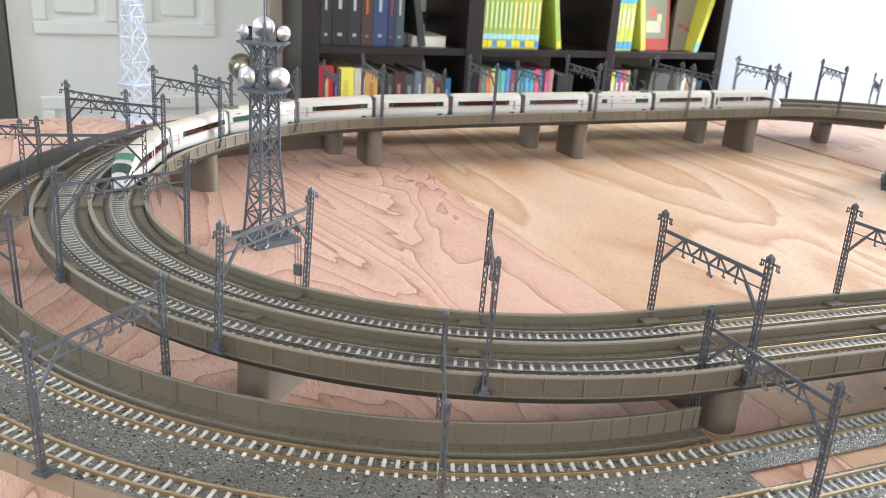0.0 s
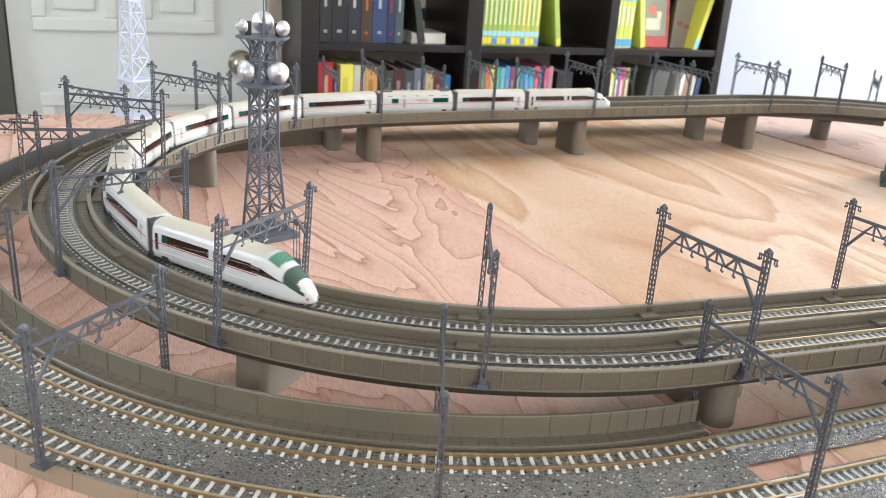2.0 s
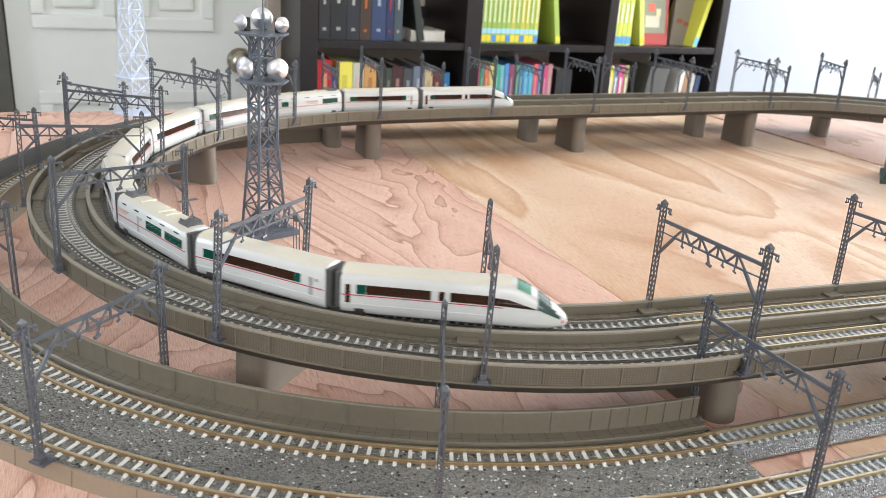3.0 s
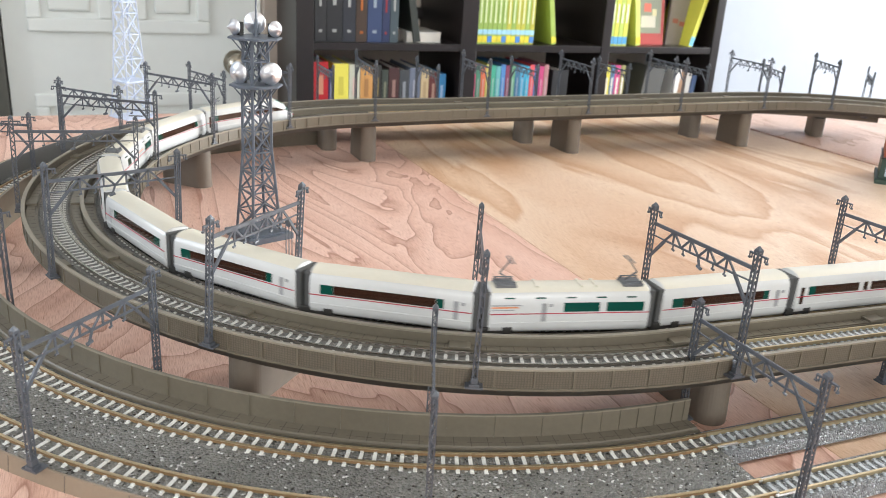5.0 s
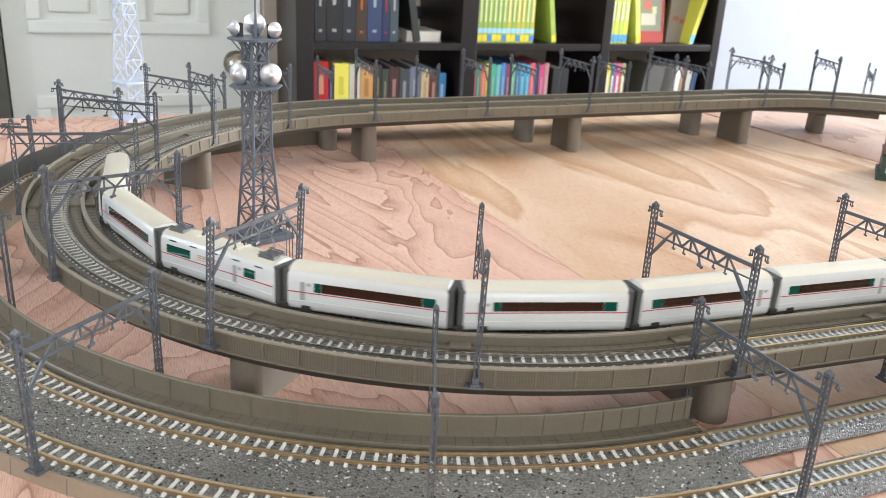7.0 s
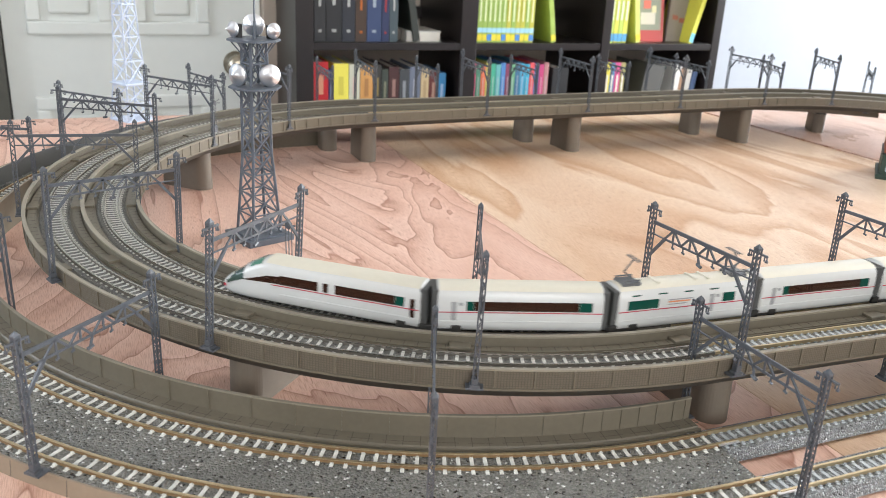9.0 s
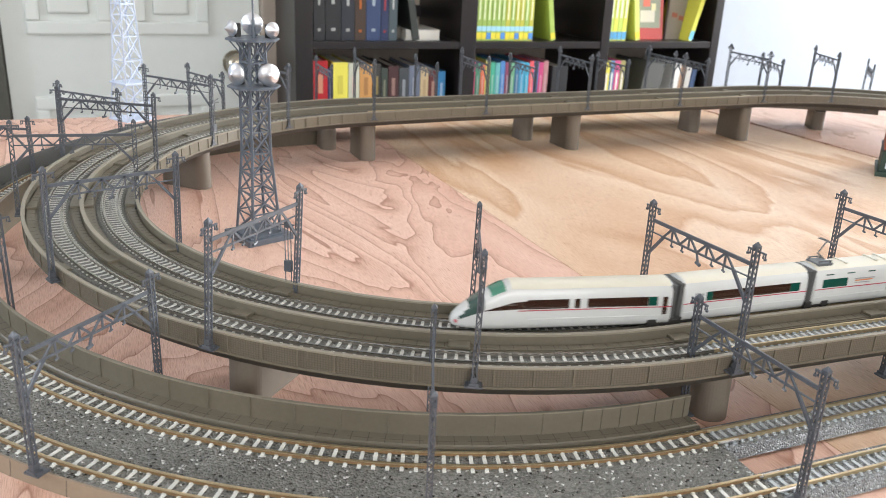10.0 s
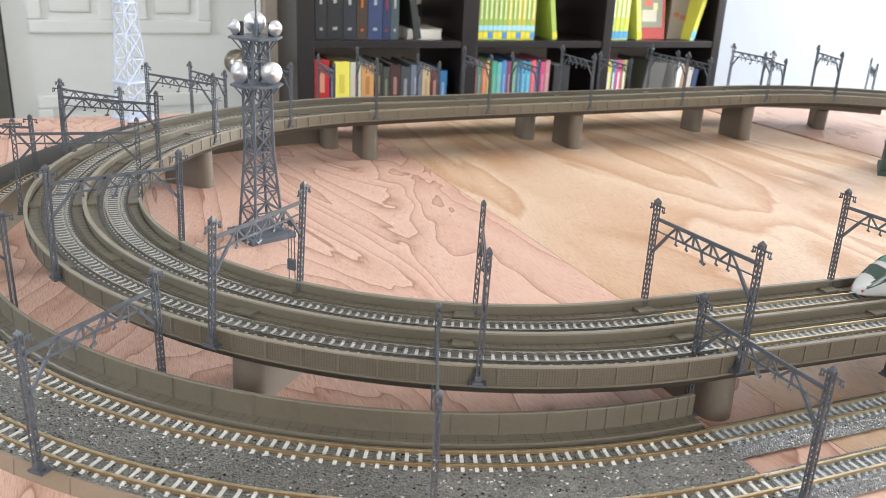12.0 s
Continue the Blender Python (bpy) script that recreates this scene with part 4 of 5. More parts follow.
def tracks():
    step = 22.5
    a = 90.0
    while a < CURVE_END - 1:
        b = min(a + step, CURVE_END)
        viaduct_section("a", b, a, False)
        a = b
    for i in range(3):
        viaduct_section("s", (i + 1) * 0.138, i * 0.138, True)
    for i in range(4):
        viaduct_section("x", (i + 1) * 0.137, i * 0.137, True)
    for i in range(3):
        viaduct_section("x", FAR_X + (i + 1) * 0.117, FAR_X + i * 0.117, False)
    under = DECK_V - 0.0092
    for p in [loop_point(VIA_R, a=a) for a in (90.3, 134.0, 180.0, 226.0)] + [loop_point(VIA_R, x=x) for x in (0.268, 0.537)] + [loop_point(VIA_R, s=s) for s in (0.008, 0.28)]:
        pier(p, 0.0, under + via_climb(p[0], p[1]))
    for x in (-0.010, 0.256, 0.525, 0.755):
        p = loop_point(G_R, x=x, cx=GX, cy=GY)
        if x < FAR_X:
            pier(p, -0.0388, under + via_climb(x, VIA_R), 0.0175)
        else:
            pier(p, 0.0, RAIL_G - 0.0074 + ground_climb(p[0], p[1]), 0.025)
    a = 90.0
    while a < CURVE_END - 1:
        b = min(a + step, CURVE_END)
        ground_section("a", b, a)
        a = b
    ground_section("s", 0.0, 0.0066)
    for i in range(4):
        ground_section("x", (i + 1) * 0.137, i * 0.137)
    ground_section("x", FAR_X + 0.145, FAR_X)
    ground_section("x", FAR_X + 0.29, FAR_X + 0.145)
    for o in (0.0, G_PITCH + 0.001):
        for i in range(3):
            ground_straight(o, 0.0070 + i * 0.14, 0.0070 + (i + 1) * 0.14 - 0.0006)
    rest_block(0.30)
    rest_block(0.42)


# ---- towers and the little building ----


def lattice_tower(t, levels, material, bar_w, cell):
    """Four legs through the levels of (half width, height), with crossed bracing on each side."""
    for k in range(4):
        bm = bmesh.new()
        a = math.pi / 4 + k * math.pi / 2
        for (w0, z0), (w1, z1) in zip(levels, levels[1:]):
            r0, r1 = w0 * math.sqrt(2), w1 * math.sqrt(2)
            bar(bm, (r0 * math.cos(a), r0 * math.sin(a), z0), (r1 * math.cos(a), r1 * math.sin(a), z1), bar_w * 1.35)
        part("tower_leg", bm, material, t)
    for k in range(4):
        m = Matrix.Rotation(k * math.pi / 2, 4, "Z")
        for (w0, z0), (w1, z1) in zip(levels, levels[1:]):
            n = max(1, round((z1 - z0) / cell))
            for i in range(n):
                f0, f1 = i / n, (i + 1) / n
                a, b = w0 + (w1 - w0) * f0, w0 + (w1 - w0) * f1
                za, zb = z0 + (z1 - z0) * f0, z0 + (z1 - z0) * f1
                for p, q in (((-a, -a, za), (b, -b, zb)), ((a, -a, za), (-b, -b, zb)), ((-b, -b, zb), (b, -b, zb))):
                    part("brace", bar(bmesh.new(), m @ Vector(p), m @ Vector(q), bar_w * 0.75), material, t)


def radio_tower():
    t = thing("radio_tower", Matrix.Translation((-0.1680, 0.036, table_z(0.036))) @ Matrix.Rotation(radians(20), 4, "Z"), "blue-grey lattice radio tower with four silver dish antennas", "tower")
    bm = bmesh.new()
    box(bm, -0.0205, 0.0205, -0.0205, 0.0205, 0, 0.0052, 0.0006)
    box(bm, -0.017, 0.017, -0.017, 0.017, 0.0052, 0.0062)
    part("base_slab", bm, "plastic_grey_pale", t)
    lattice_tower(t, ((0.0128, 0.006), (0.0104, 0.040), (0.0082, 0.072), (0.0078, 0.1235)), "plastic_grey_pale", 0.0014, 0.0180)
    lattice_tower(t, ((0.0072, 0.1255), (0.0066, 0.1595)), "plastic_grey_pale", 0.0015, 0.0165)
    for z, r in ((0.1235, 0.0205), (0.1592, 0.0205)):
        bm = bmesh.new()
        lathe(bm, ((r, z), (r, z + 0.0014), (r - 0.0006, z + 0.0017)), 8, Matrix.Rotation(math.pi / 8, 4, "Z"))
        p = part("platform", bm, "plastic_grey_pale", t)
        for k in range(8):
            a = k * math.pi / 4 + math.pi / 8
            part("platform_bracket", bar(bmesh.new(), (0.0095 * math.cos(a), 0.0095 * math.sin(a), z - 0.010), (r * 0.86 * math.cos(a), r * 0.86 * math.sin(a), z), 0.0010), "plastic_grey_pale", p)

    def dish(x, y, z, turn, r, mount):
        m = Matrix.Translation((x, y, z)) @ Matrix.Rotation(turn, 4, "Z") @ Matrix.Rotation(math.pi / 2, 4, "Y")
        d = part("dish", lathe(bmesh.new(), ((r * 0.75, -0.0030), (r * 0.97, -0.0014), (r, 0.0), (r * 0.96, 0.0006), (r * 0.62, 0.0018), (r * 0.30, 0.0036), (0.0004, 0.0056)), 28, m), "silver", t, "silver conical dish", smooth=True)
        bm = bmesh.new()
        c = Vector((x, y, 0)) - Matrix.Rotation(turn, 3, "Z") @ Vector((0.0052, 0, 0))
        box(bm, c.x - 0.0021, c.x + 0.0021, c.y - 0.0021, c.y + 0.0021, mount, z + r * 0.62, 0.0004)
        part("dish_mount", bm, "plastic_black", d, "black mounting block")

    k = radians(-20)
    front = radians(-98) + k
    for side, z, mount, r, out in ((-1, 0.1335, 0.1252, 0.0086, 0.0125), (1, 0.1340, 0.1252, 0.0086, 0.0125)):
        turn = radians(-112) + k + side * radians(30)
        x, y = Matrix.Rotation(radians(-22) + k, 2) @ Vector((side * out, -0.004))
        dish(x, y, z, turn, r, mount)
    x, y = Matrix.Rotation(radians(-22) + k, 2) @ Vector((-0.002, 0.010))
    dish(x, y, 0.1700, radians(-112) + k, 0.0084, 0.1609)
    for side in (-1, 1):
        turn = radians(-112) + k + side * radians(48)
        x, y = Matrix.Rotation(radians(-22) + k, 2) @ Vector((side * 0.0158, -0.001))
        dish(x, y, 0.1672, turn, 0.0060, 0.1609)
    bm = bmesh.new()
    rod(bm, (0, -0.002, 0.1605), (0, -0.002, 0.225), 0.0009, 0.0007, 8)
    rod(bm, (0, -0.002, 0.1605), (0, -0.002, 0.174), 0.0016, 0.0014, 8)
    part("antenna_mast", bm, "plastic_grey_pale", t)


def pylon():
    t = thing("lattice_pylon", Matrix.Translation((-0.2445, 0.574, table_z(0.574))) @ Matrix.Rotation(radians(32), 4, "Z"), "tall white lattice pylon standing behind the viaduct", "tower")
    lattice_tower(t, ((0.0195, 0.0), (0.0150, 0.048), (0.0115, 0.110), (0.0085, 0.190), (0.0055, 0.265)), "plastic_white", 0.0013, 0.026)
    bm = bmesh.new()
    box(bm, -0.021, 0.021, -0.021, 0.021, 0.0, 0.002)
    part("base_slab", bm, "plastic_white", t)
    for z, w in ((0.049, 0.024), (0.150, 0.014)):
        bm = bmesh.new()
        box(bm, -w * 0.75, w * 0.75, -w * 0.75, w * 0.75, z, z + 0.0016, 0.0003)
        part("gallery", bm, "plastic_white", t)


def corner_building():
    t = thing("model_building", Matrix.Translation((0.556, 0.070, table_z(0.09))) @ Matrix.Rotation(radians(-48), 4, "Z"), "small model building with dark green base and brick-red upper storey", "building")
    plain("paint_green", (0.028, 0.055, 0.042), 0.5)
    plain("brick_red", (0.30, 0.085, 0.045), 0.6)
    bm = bmesh.new()
    box(bm, 0, 0.09, 0, 0.07, 0, 0.006, 0.0006)
    part("plinth", bm, "paint_green", t)
    bm = bmesh.new()
    box(bm, 0.003, 0.087, 0.003, 0.067, 0.006, 0.030, 0.0006)
    part("ground_storey", bm, "paint_green", t)
    bm = bmesh.new()
    box(bm, 0.004, 0.086, 0.004, 0.066, 0.030, 0.052, 0.0006)
    part("upper_storey", bm, "brick_red", t)
    bm = bmesh.new()
    box(bm, 0.002, 0.088, 0.002, 0.068, 0.0295, 0.0315, 0.0004)
    part("cornice", bm, "plastic_black", t)
    for i in range(4):
        for z0, z1 in ((0.010, 0.024), (0.035, 0.046)):
            bm = bmesh.new()
            box(bm, 0.009 + i * 0.020, 0.021 + i * 0.020, 0.0022, 0.0045, z0, z1)
            w = part("window", bm, "plastic_white", t)
            bm = bmesh.new()
            box(bm, 0.0102 + i * 0.020, 0.0198 + i * 0.020, 0.0019, 0.0024, z0 + 0.0012, z1 - 0.0012)
            part("pane", bm, "glass_green", w)


# ---- the train ----
CAR, END_CAR, BODY_H, BODY_W = 0.093, 0.119, 0.0240, 0.0186
FLOOR_Z = 0.0002


def section(w, h, z0, x, lean=1.0):
    """A car's outline across, from the skirt up over the roof and down."""
    half = [(0.80, 0.0), (0.93, 0.05), (1.0, 0.20), (1.0, 0.36), (0.985, 0.62), (0.93, 0.80), (0.80, 0.915), (0.55, 0.975), (0.25, 1.0)]
    pts = [(s * w / 2, z0 + z * h) for s, z in half]
    return [Vector((x, y, z)) for y, z in pts] + [Vector((x, -y, z)) for y, z in pts[::-1]]


def loft(bm, sections, cap=True):
    rings = [[bm.verts.new(v) for v in s] for s in sections]
    n = len(rings[0])
    faces = []
    for a, b in zip(rings, rings[1:]):
        for i in range(n):
            j = (i + 1) % n
            faces.append((i, bm.faces.new((a[i], b[i], b[j], a[j]))))
    if cap:
        bm.faces.new(rings[0])
        bm.faces.new(rings[-1][::-1])
    return faces


def shell(x0, x1, nose=False):
    """Body stations from the gangway end x0 to x1, drawn in to a long nose if asked."""
    out = [section(BODY_W * 0.965, BODY_H * 0.985, FLOOR_Z + 0.0002, x0), section(BODY_W, BODY_H, FLOOR_Z, x0 + 0.0008)]
    if not nose:
        out += [section(BODY_W, BODY_H, FLOOR_Z, x1 - 0.0008), section(BODY_W * 0.965, BODY_H * 0.985, FLOOR_Z + 0.0002, x1)]
        return out
    ln = 0.046
    out.append(section(BODY_W, BODY_H, FLOOR_Z, x1 - ln))
    for f, w, h, lift in ((0.12, 1.0, 1.0, 0), (0.25, 0.995, 1.015, 0), (0.34, 0.985, 1.01, 0), (0.46, 0.965, 0.925, 0), (0.56, 0.93, 0.825, 0), (0.64, 0.895, 0.745, 0), (0.74, 0.815, 0.610, 0.0002), (0.83, 0.70, 0.480, 0.0004), (0.91, 0.54, 0.355, 0.0008), (0.965, 0.38, 0.25, 0.0010), (1.0, 0.16, 0.13, 0.0018)):
        out.append(section(BODY_W * w, BODY_H * h, FLOOR_Z + lift, x1 - ln + ln * f))
    return out


def side_panel(bm, x0, x1, f0, f1, proud, z_slope=0.0):
    """A strip that lies on both flanks of a car between heights f0 and f1 of its body."""
    for s in (-1, 1):
        vs = []
        for x in (x0, x1):
            for f in (f0, f1):
                w = 1.0 if f < 0.36 else 1.0 - 0.015 * (f - 0.36) / 0.26 if f < 0.62 else 0.985 - 0.055 * (f - 0.62) / 0.18
                vs.append((x, s * (BODY_W / 2 * w + proud), FLOOR_Z + f * BODY_H))
        inner = [(x, y - s * (proud + 0.0004), z) for x, y, z in vs]
        v = [bm.verts.new(p) for p in vs + inner]
        for q in ((0, 2, 3, 1), (4, 5, 7, 6), (0, 1, 5, 4), (2, 6, 7, 3), (1, 3, 7, 5), (0, 4, 6, 2)):
            bm.faces.new([v[i] for i in q])
    bmesh.ops.recalc_face_normals(bm, faces=bm.faces)
    return bm


def bogie(t, x, frames=True):
    bm = bmesh.new()
    box(bm, x - 0.010, x + 0.010, -0.0075, 0.0075, 0.0008, 0.0030, 0.0006)
    for k in (-1, 1):
        for s in (-1, 1):
            rod(bm, (x + k * 0.0062, s * 0.0042, 0.0017), (x + k * 0.0062, s * 0.0042 + s * 0.0014, 0.0017), 0.0022, 0.0022, 14)
            if frames:
                box(bm, x + k * 0.0062 - 0.0026, x + k * 0.0062 + 0.0026, s * 0.0084 - 0.0009, s * 0.0084 + 0.0009, -0.0004, 0.0036, 0.0003)
    for s in (-1, 1) if frames else ():
        box(bm, x - 0.0095, x + 0.0095, s * 0.0082 - 0.0007, s * 0.0082 + 0.0007, 0.0000, 0.0016, 0.0002)
    b = part("bogie", bm, "underframe", t, "dark plastic bogie")
    return b


def pantograph(t, x, way):
    z = FLOOR_Z + BODY_H
    bm = bmesh.new()
    box(bm, x - 0.0055, x + 0.0055, -0.0050, 0.0050, z - 0.0004, z + 0.0012, 0.0002)
    for k in (-1, 1):
        for s in (-1, 1):
            rod(bm, (x + k * 0.0042, s * 0.004, z - 0.0004), (x + k * 0.0042, s * 0.004, z + 0.0024), 0.0007, 0.0007, 8)
    bar(bm, (x - 0.005, -0.004, z + 0.0024), (x + 0.005, -0.004, z + 0.0024), 0.0006)
    bar(bm, (x - 0.005, 0.004, z + 0.0024), (x + 0.005, 0.004, z + 0.0024), 0.0006)
    p = part("pantograph", bm, "pantograph_grey", t, "grey single-arm pantograph")
    bm = bmesh.new()
    bar(bm, (x - way * 0.003, 0, z + 0.002), (x + way * 0.003, 0, z + 0.0062), 0.0008)
    bar(bm, (x + way * 0.003, 0, z + 0.0062), (x - way * 0.0022, 0, z + 0.0132), 0.0006)
    part("arm", bm, "pantograph_grey", p)
    bm = bmesh.new()
    for dx in (-0.0009, 0.0009):
        bar(bm, (x - way * 0.0022 + dx, -0.0058, z + 0.0134), (x - way * 0.0022 + dx, 0.0058, z + 0.0134), 0.0005)
    part("collector", bm, "pantograph_grey", p)


def car(index):
    """A car whose local x points the way the train goes, centred on its length."""
    end = index in (0, 9)
    length = END_CAR if end else CAR
    label = "white streamlined model train end car with green glazed nose" if end else "white articulated model train car with dark window band"
    if index in (2, 7):
        label = "white pantograph car of a model express train"
    t = thing("train_car", None, label, "train car", "express train cars")
    x0, x1 = -length / 2 + 0.0030, length / 2 - 0.0030
    if end:
        x1 += 0.0060
    secs = shell(x0, x1, end)
    bm = bmesh.new()
    loft(bm, secs)
    bmesh.ops.recalc_face_normals(bm, faces=bm.faces)
    part("body", bm, "car_white", t, "glossy white body", smooth=True)
    # the roof skin, cream in colour, lies a hair above the body
    bm = bmesh.new()
    roof = []
    for s in secs[1:(6 if end else -1)]:
        ring = [s[i] for i in range(6, 12)]
        c = Vector((s[0].x, 0, FLOOR_Z + BODY_H * 0.5))
        roof.append([Vector((v.x, v.y * 1.008, v.z + 0.00022)) for v in ring])
    rings = [[bm.verts.new(v) for v in r] for r in roof]
    for a, b in zip(rings, rings[1:]):
        for i in range(5):
            bm.faces.new((a[i], b[i], b[i + 1], a[i + 1]))
    bmesh.ops.recalc_face_normals(bm, faces=bm.faces)
    part("roof", bm, "car_roof", t, "cream roof skin", smooth=True)
    tail = x1 - (0.046 if end else 0.0)
    # window band: dark panes, with green ends
    if end:
        spans = [("glass_green", x0 + 0.0085, x0 + 0.0135), ("glass_brown", x0 + 0.0137, x0 + 0.0475), ("glass_brown", x0 + 0.0515, x0 + 0.0545), ("glass_brown", x0 + 0.0575, tail + 0.0071)]
        doors = (x0 + 0.0040,)
    elif index in (2, 7):
        spans = [("glass_green", -0.004, 0.0155), ("glass_green", 0.0195, 0.0400)] if index == 2 else [("glass_green", -0.038, -0.019), ("glass_green", 0.0225, 0.0305)]
        doors = (-0.0145,) if index == 2 else (0.0155,)
    else:
        spans = [("glass_green", x0 + 0.006, x0 + 0.013), ("glass_brown", x0 + 0.0132, x1 - 0.0190), ("glass_green", x1 - 0.0188, x1 - 0.0150)]
        doors = (x1 - 0.0085,)
        if index >= 5:
            spans = [(g, -b, -a) for g, a, b in spans]
            doors = (-doors[0],)
    for g, a, b in spans:
        part("window", side_panel(bmesh.new(), a, b, 0.492, 0.700, 0.00028), g, t, "tinted side window")
    for d in doors:
        bm = side_panel(bmesh.new(), d - 0.0013, d + 0.0013, 0.27, 0.69, 0.00026)
        part("door", bm, "car_grey" if not end else "glass_brown", t)
        if not end:
            part("destination_panel", side_panel(bmesh.new(), d + 0.0026, d + 0.0046, 0.61, 0.675, 0.00026), "car_grey", t)
    xr = tail + 0.012 if end else x1 - 0.0004
    part("red_stripe", side_panel(bmesh.new(), x0 + 0.0004, xr, 0.446, 0.465, 0.00028), "car_red", t, "thin red waist stripe")
    part("skirt_edge", side_panel(bmesh.new(), x0 + 0.0004, tail + 0.006 if end else x1 - 0.0004, 0.235, 0.258, 0.00032), "car_white", t, "raised moulding along the skirt")
    if index in (2, 7):
        start = -0.0425 if index == 2 else -0.0130
        for k, (f0, f1, g, ln) in enumerate(((0.55, 0.575, "car_grey", 0.016), (0.50, 0.53, "car_orange", 0.014), (0.445, 0.465, "car_grey", 0.012))):
            a, b = start, start + ln
            part("side_lettering", side_panel(bmesh.new(), a, b, f0 + 0.09, f1 + 0.09, 0.00024), g, t, "small printed bars")
        for k in range(5):
            a = -0.036 + k * 0.0165
            part("roof_vent", side_panel(bmesh.new(), a, a + 0.0055, 0.80, 0.825, 0.0003), "glass_green", t)
        for k in (-0.018, 0.006, 0.014):
            bm = bmesh.new()
            box(bm, k - 0.0007, k + 0.0007, -0.005, 0.005, FLOOR_Z + BODY_H - 0.0006, FLOOR_Z + BODY_H + 0.0007)
            part("roof_rib", bm, "car_roof", t)
        pantograph(t, x0 + 0.009, -1)
        pantograph(t, x1 - 0.009, 1)
    # gangway and running gear
    for g0, g1 in ((x0 - 0.0030, x0 + 0.0006),) if end else ((x0 - 0.0030, x0 + 0.0006), (x1 - 0.0006, x1 + 0.0030)):
        bm = bmesh.new()
        box(bm, g0, g1, -0.0078, 0.0078, FLOOR_Z + 0.0010, FLOOR_Z + BODY_H * 0.93, 0.0006)
        part("gangway", bm, "gangway_dark", t, "dark corrugated gangway")
    bm = bmesh.new()
    box(bm, x0 + 0.012, (tail if end else x1 - 0.012), -0.0074, 0.0074, 0.0000, FLOOR_Z + 0.0014)
    part("underframe", bm, "underframe", t)
    bogie(t, x0 + 0.004)
    if end:
        bogie(t, tail + 0.010, False)
        nose_glass(t, x1)
    return t


def nose_glass(t, x1):
    """Windscreen, raised driver's cab glass, side slit windows and lamps of the nose."""
    ln = 0.046
    rows = {}
    for f, w, h in ((0.40, 0.972, 0.965), (0.46, 0.965, 0.925), (0.56, 0.93, 0.825), (0.64, 0.895, 0.745), (0.74, 0.815, 0.610), (0.83, 0.70, 0.480), (0.91, 0.54, 0.355)):
        rows[f] = section(BODY_W * w, BODY_H * h, FLOOR_Z, x1 - ln + ln * f)
    for fs, ids, name in (((0.64, 0.74, 0.83, 0.91), range(4, 14), "windscreen"), ((0.40, 0.46, 0.56), range(6, 12), "cab_glass")):
        bm = bmesh.new()
        c = Vector((x1 - ln * 0.7, 0, FLOOR_Z + BODY_H * 0.3))
        rings = [[bm.verts.new(rows[f][i] + (rows[f][i] - c).normalized() * 0.00035) for i in ids] for f in fs]
        for a, b in zip(rings, rings[1:]):
            for i in range(len(a) - 1):
                bm.faces.new((a[i], b[i], b[i + 1], a[i + 1]))
        bmesh.ops.recalc_face_normals(bm, faces=bm.faces)
        part(name, bm, "glass_nose" if name == "windscreen" else "glass_cab", t, "green tinted curved glass", smooth=True)
    for s in (-1, 1):
        bm = bmesh.new()
        rod(bm, (x1 - 0.0030, s * 0.0036, FLOOR_Z + 0.0040), (x1 - 0.0018, s * 0.0036, FLOOR_Z + 0.0038), 0.0010, 0.0010, 10)
        part("marker_lamp", bm, "lamp_red", t, "small red marker lamp")
    bm = bmesh.new()
    zs = FLOOR_Z + BODY_H * 0.475
    for s in (-1, 1):
        v = [bm.verts.new(p) for p in ((x1 - ln + 0.007, s * (BODY_W / 2 + 0.0002), zs + 0.0006), (x1 - ln + 0.0300, s * (BODY_W / 2 * 0.915 + 0.0002), zs - 0.0004), (x1 - ln + 0.0150, s * (BODY_W / 2 * 0.975 + 0.0003), zs + 0.0042), (x1 - ln + 0.007, s * (BODY_W / 2 * 0.99 + 0.0003), zs + 0.0048))]
        w = [bm.verts.new(q.co - Vector((0, s * 0.001, 0))) for q in v]
        for q in ((v[0], v[1], v[2], v[3]), (w[3], w[2], w[1], w[0])):
            bm.faces.new(q)
        for i in range(4):
            j = (i + 1) % 4
            bm.faces.new((v[i], w[i], w[j], v[j]))
    bmesh.ops.recalc_face_normals(bm, faces=bm.faces)
    part("nose_side_window", bm, "glass_brown", t)


glass("glass_nose", (0.040, 0.075, 0.060))
glass("glass_cab", (0.07, 0.24, 0.16))
plain("lamp_red", (0.55, 0.05, 0.08), 0.3)

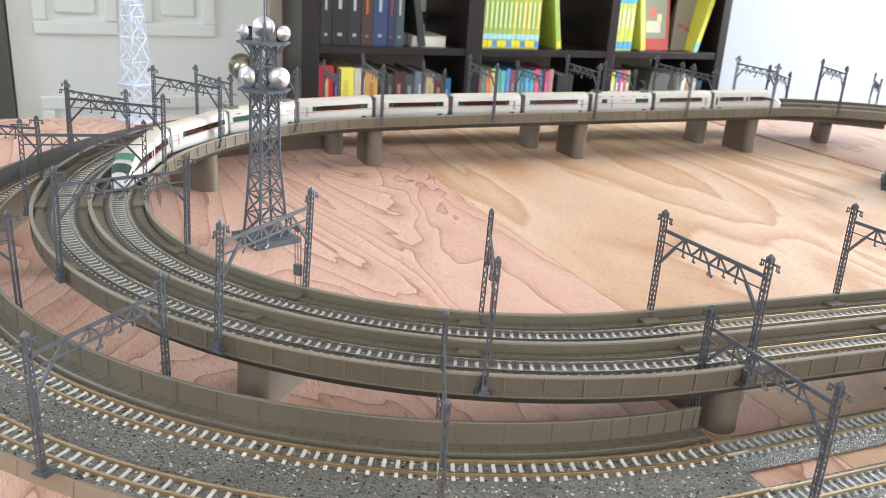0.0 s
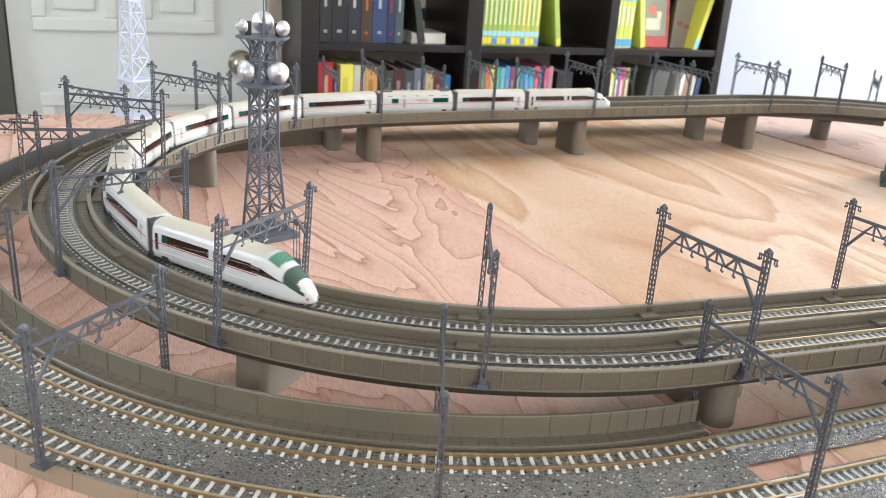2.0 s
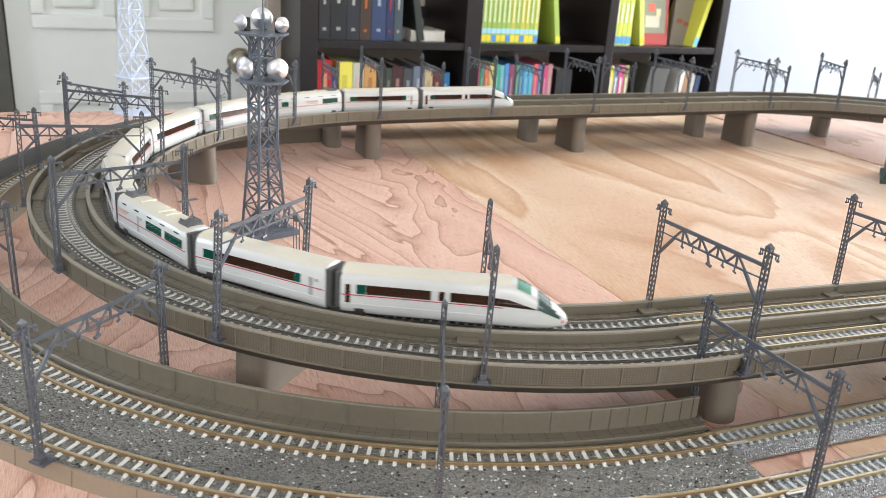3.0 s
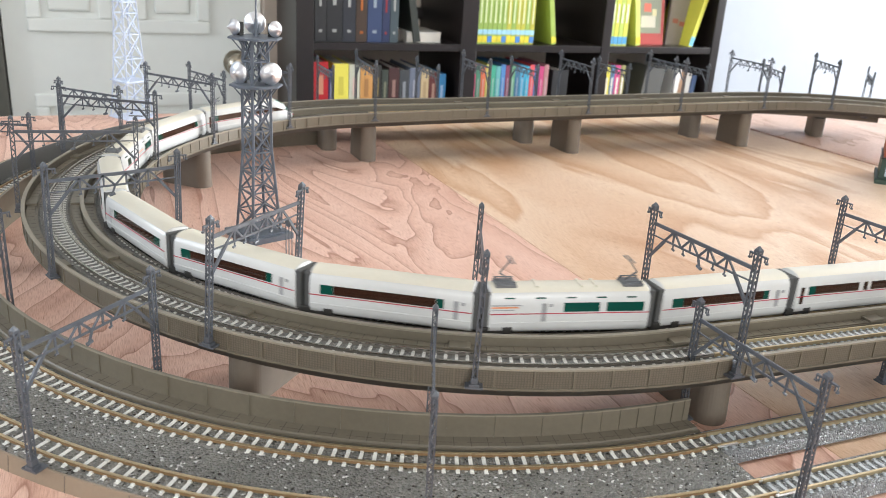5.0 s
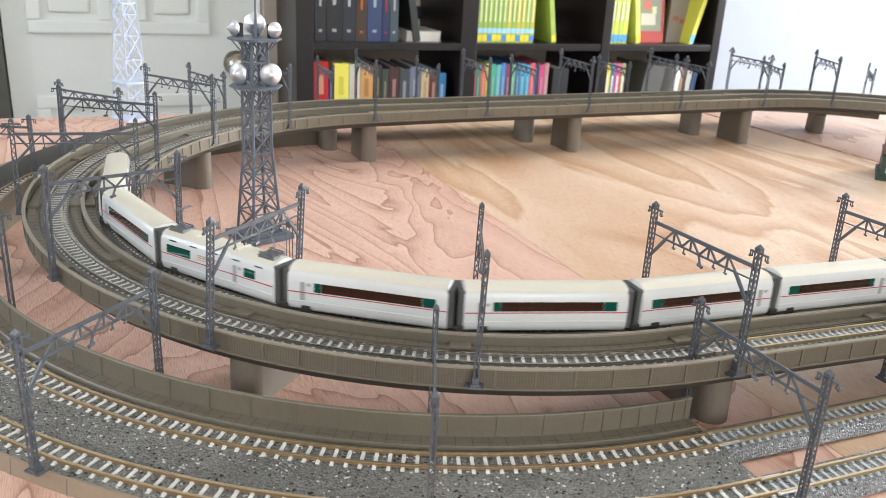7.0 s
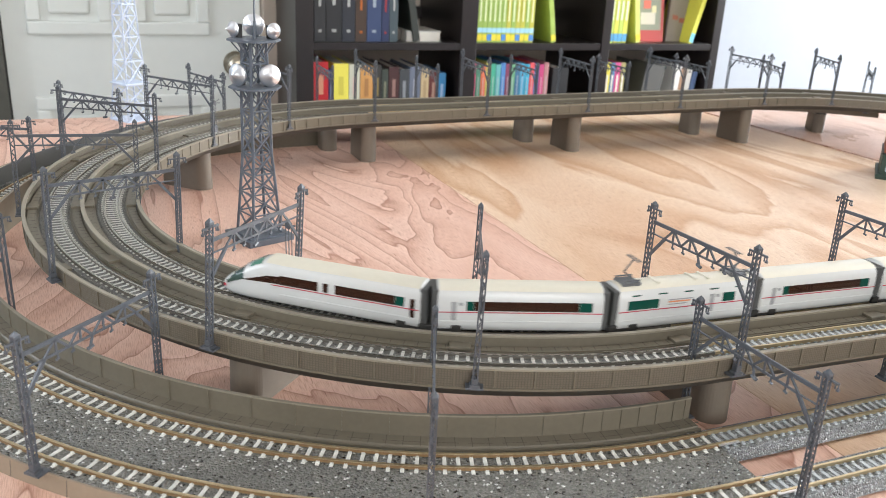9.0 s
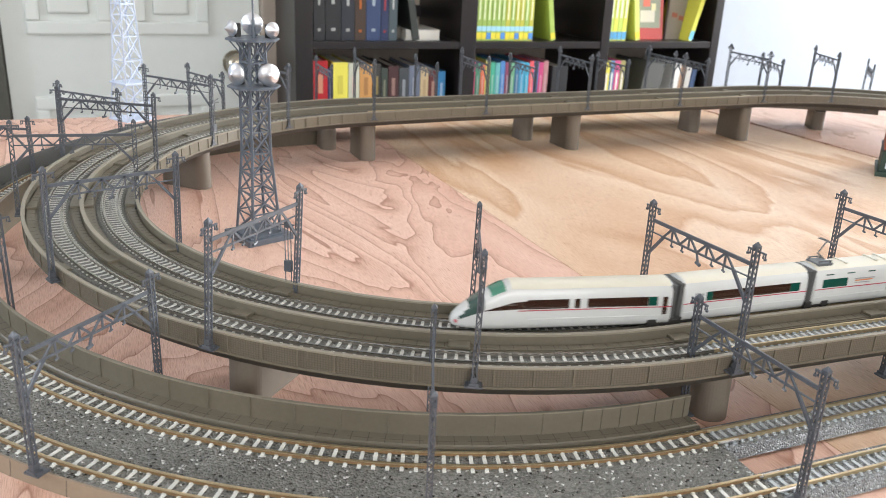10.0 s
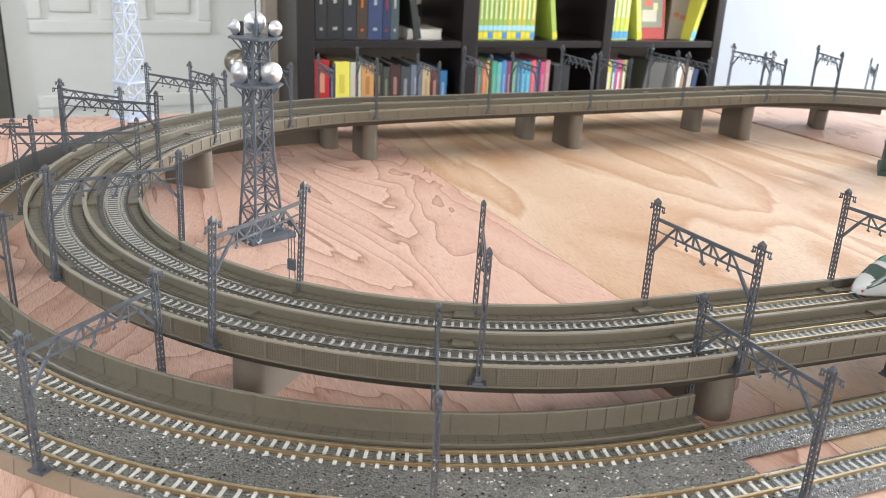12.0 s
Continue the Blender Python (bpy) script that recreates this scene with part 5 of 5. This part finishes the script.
TRAIN_R = VIA_R - PITCH
LEAD_AT = ((0.0, -0.476), (1.5, -0.270), (3.0, -0.0675), (5.0, 0.1985), (7.0, 0.4645), (9.0, 0.7305), (10.5, 0.930), (11.25, 1.031), (12.0, 1.120))


def lead_at(t):
    """How far the train's front has come at t seconds, without kinks."""
    ts, ss = [q[0] for q in LEAD_AT], [q[1] for q in LEAD_AT]
    w = [float(np.interp(min(12.0, max(0.0, t + d)), ts, ss)) - (0.130 * (min(12.0, max(0.0, t + d)) - t)) for d in (-0.4, -0.2, 0.0, 0.2, 0.4)]
    return sum(w) / 5


def on_track(s):
    """A point of the inner track; s is 0 at the bottom of the half circle and grows the way the train runs."""
    arc_end = math.radians(CURVE_END - 270) * TRAIN_R
    if s >= arc_end:
        x, y, nx, ny = loop_point(VIA_R, s=s - arc_end)
    elif s >= -math.pi * TRAIN_R:
        x, y, nx, ny = loop_point(VIA_R, a=270 + math.degrees(s / TRAIN_R))
    else:
        x, y, nx, ny = loop_point(VIA_R, x=-math.pi * TRAIN_R - s)
    x, y = x - nx * PITCH, y - ny * PITCH
    return Vector((x, y, via_climb(x, y)))


def car_pose(front, length, back_first):
    """The pose of a car whose front end is at s = front, carried on two pivots."""
    a, b = on_track(front - length * 0.06), on_track(front - length * 0.94)
    mid = (a + b) / 2
    turn = math.atan2(a.y - b.y, a.x - b.x) + (math.pi if back_first else 0.0)
    pitch = math.atan2(a.z - b.z, math.hypot(a.x - b.x, a.y - b.y)) * (-1 if back_first else 1)
    return Matrix.Translation((mid.x, mid.y, RAIL_V + 0.0006 + mid.z)) @ Matrix.Rotation(turn, 4, "Z") @ Matrix.Rotation(-pitch, 4, "Y")


room()
door()
table()
bookcase()
books()
radio_tower()
pylon()
corner_building()
cars = [car(i) for i in range(10)]
tension_weight(222.6)
tension_weight(132.6)
portals()
tracks()


def motions():
    behind = 0.0
    for i, c in enumerate(cars):
        length = END_CAR if i in (0, 9) else CAR
        rows = []
        for k in range(61):
            t = k * 0.2
            rows.append((t, car_pose(lead_at(t) - behind, length, i == 9)))
        walk(c, rows)
        behind += length


motions()
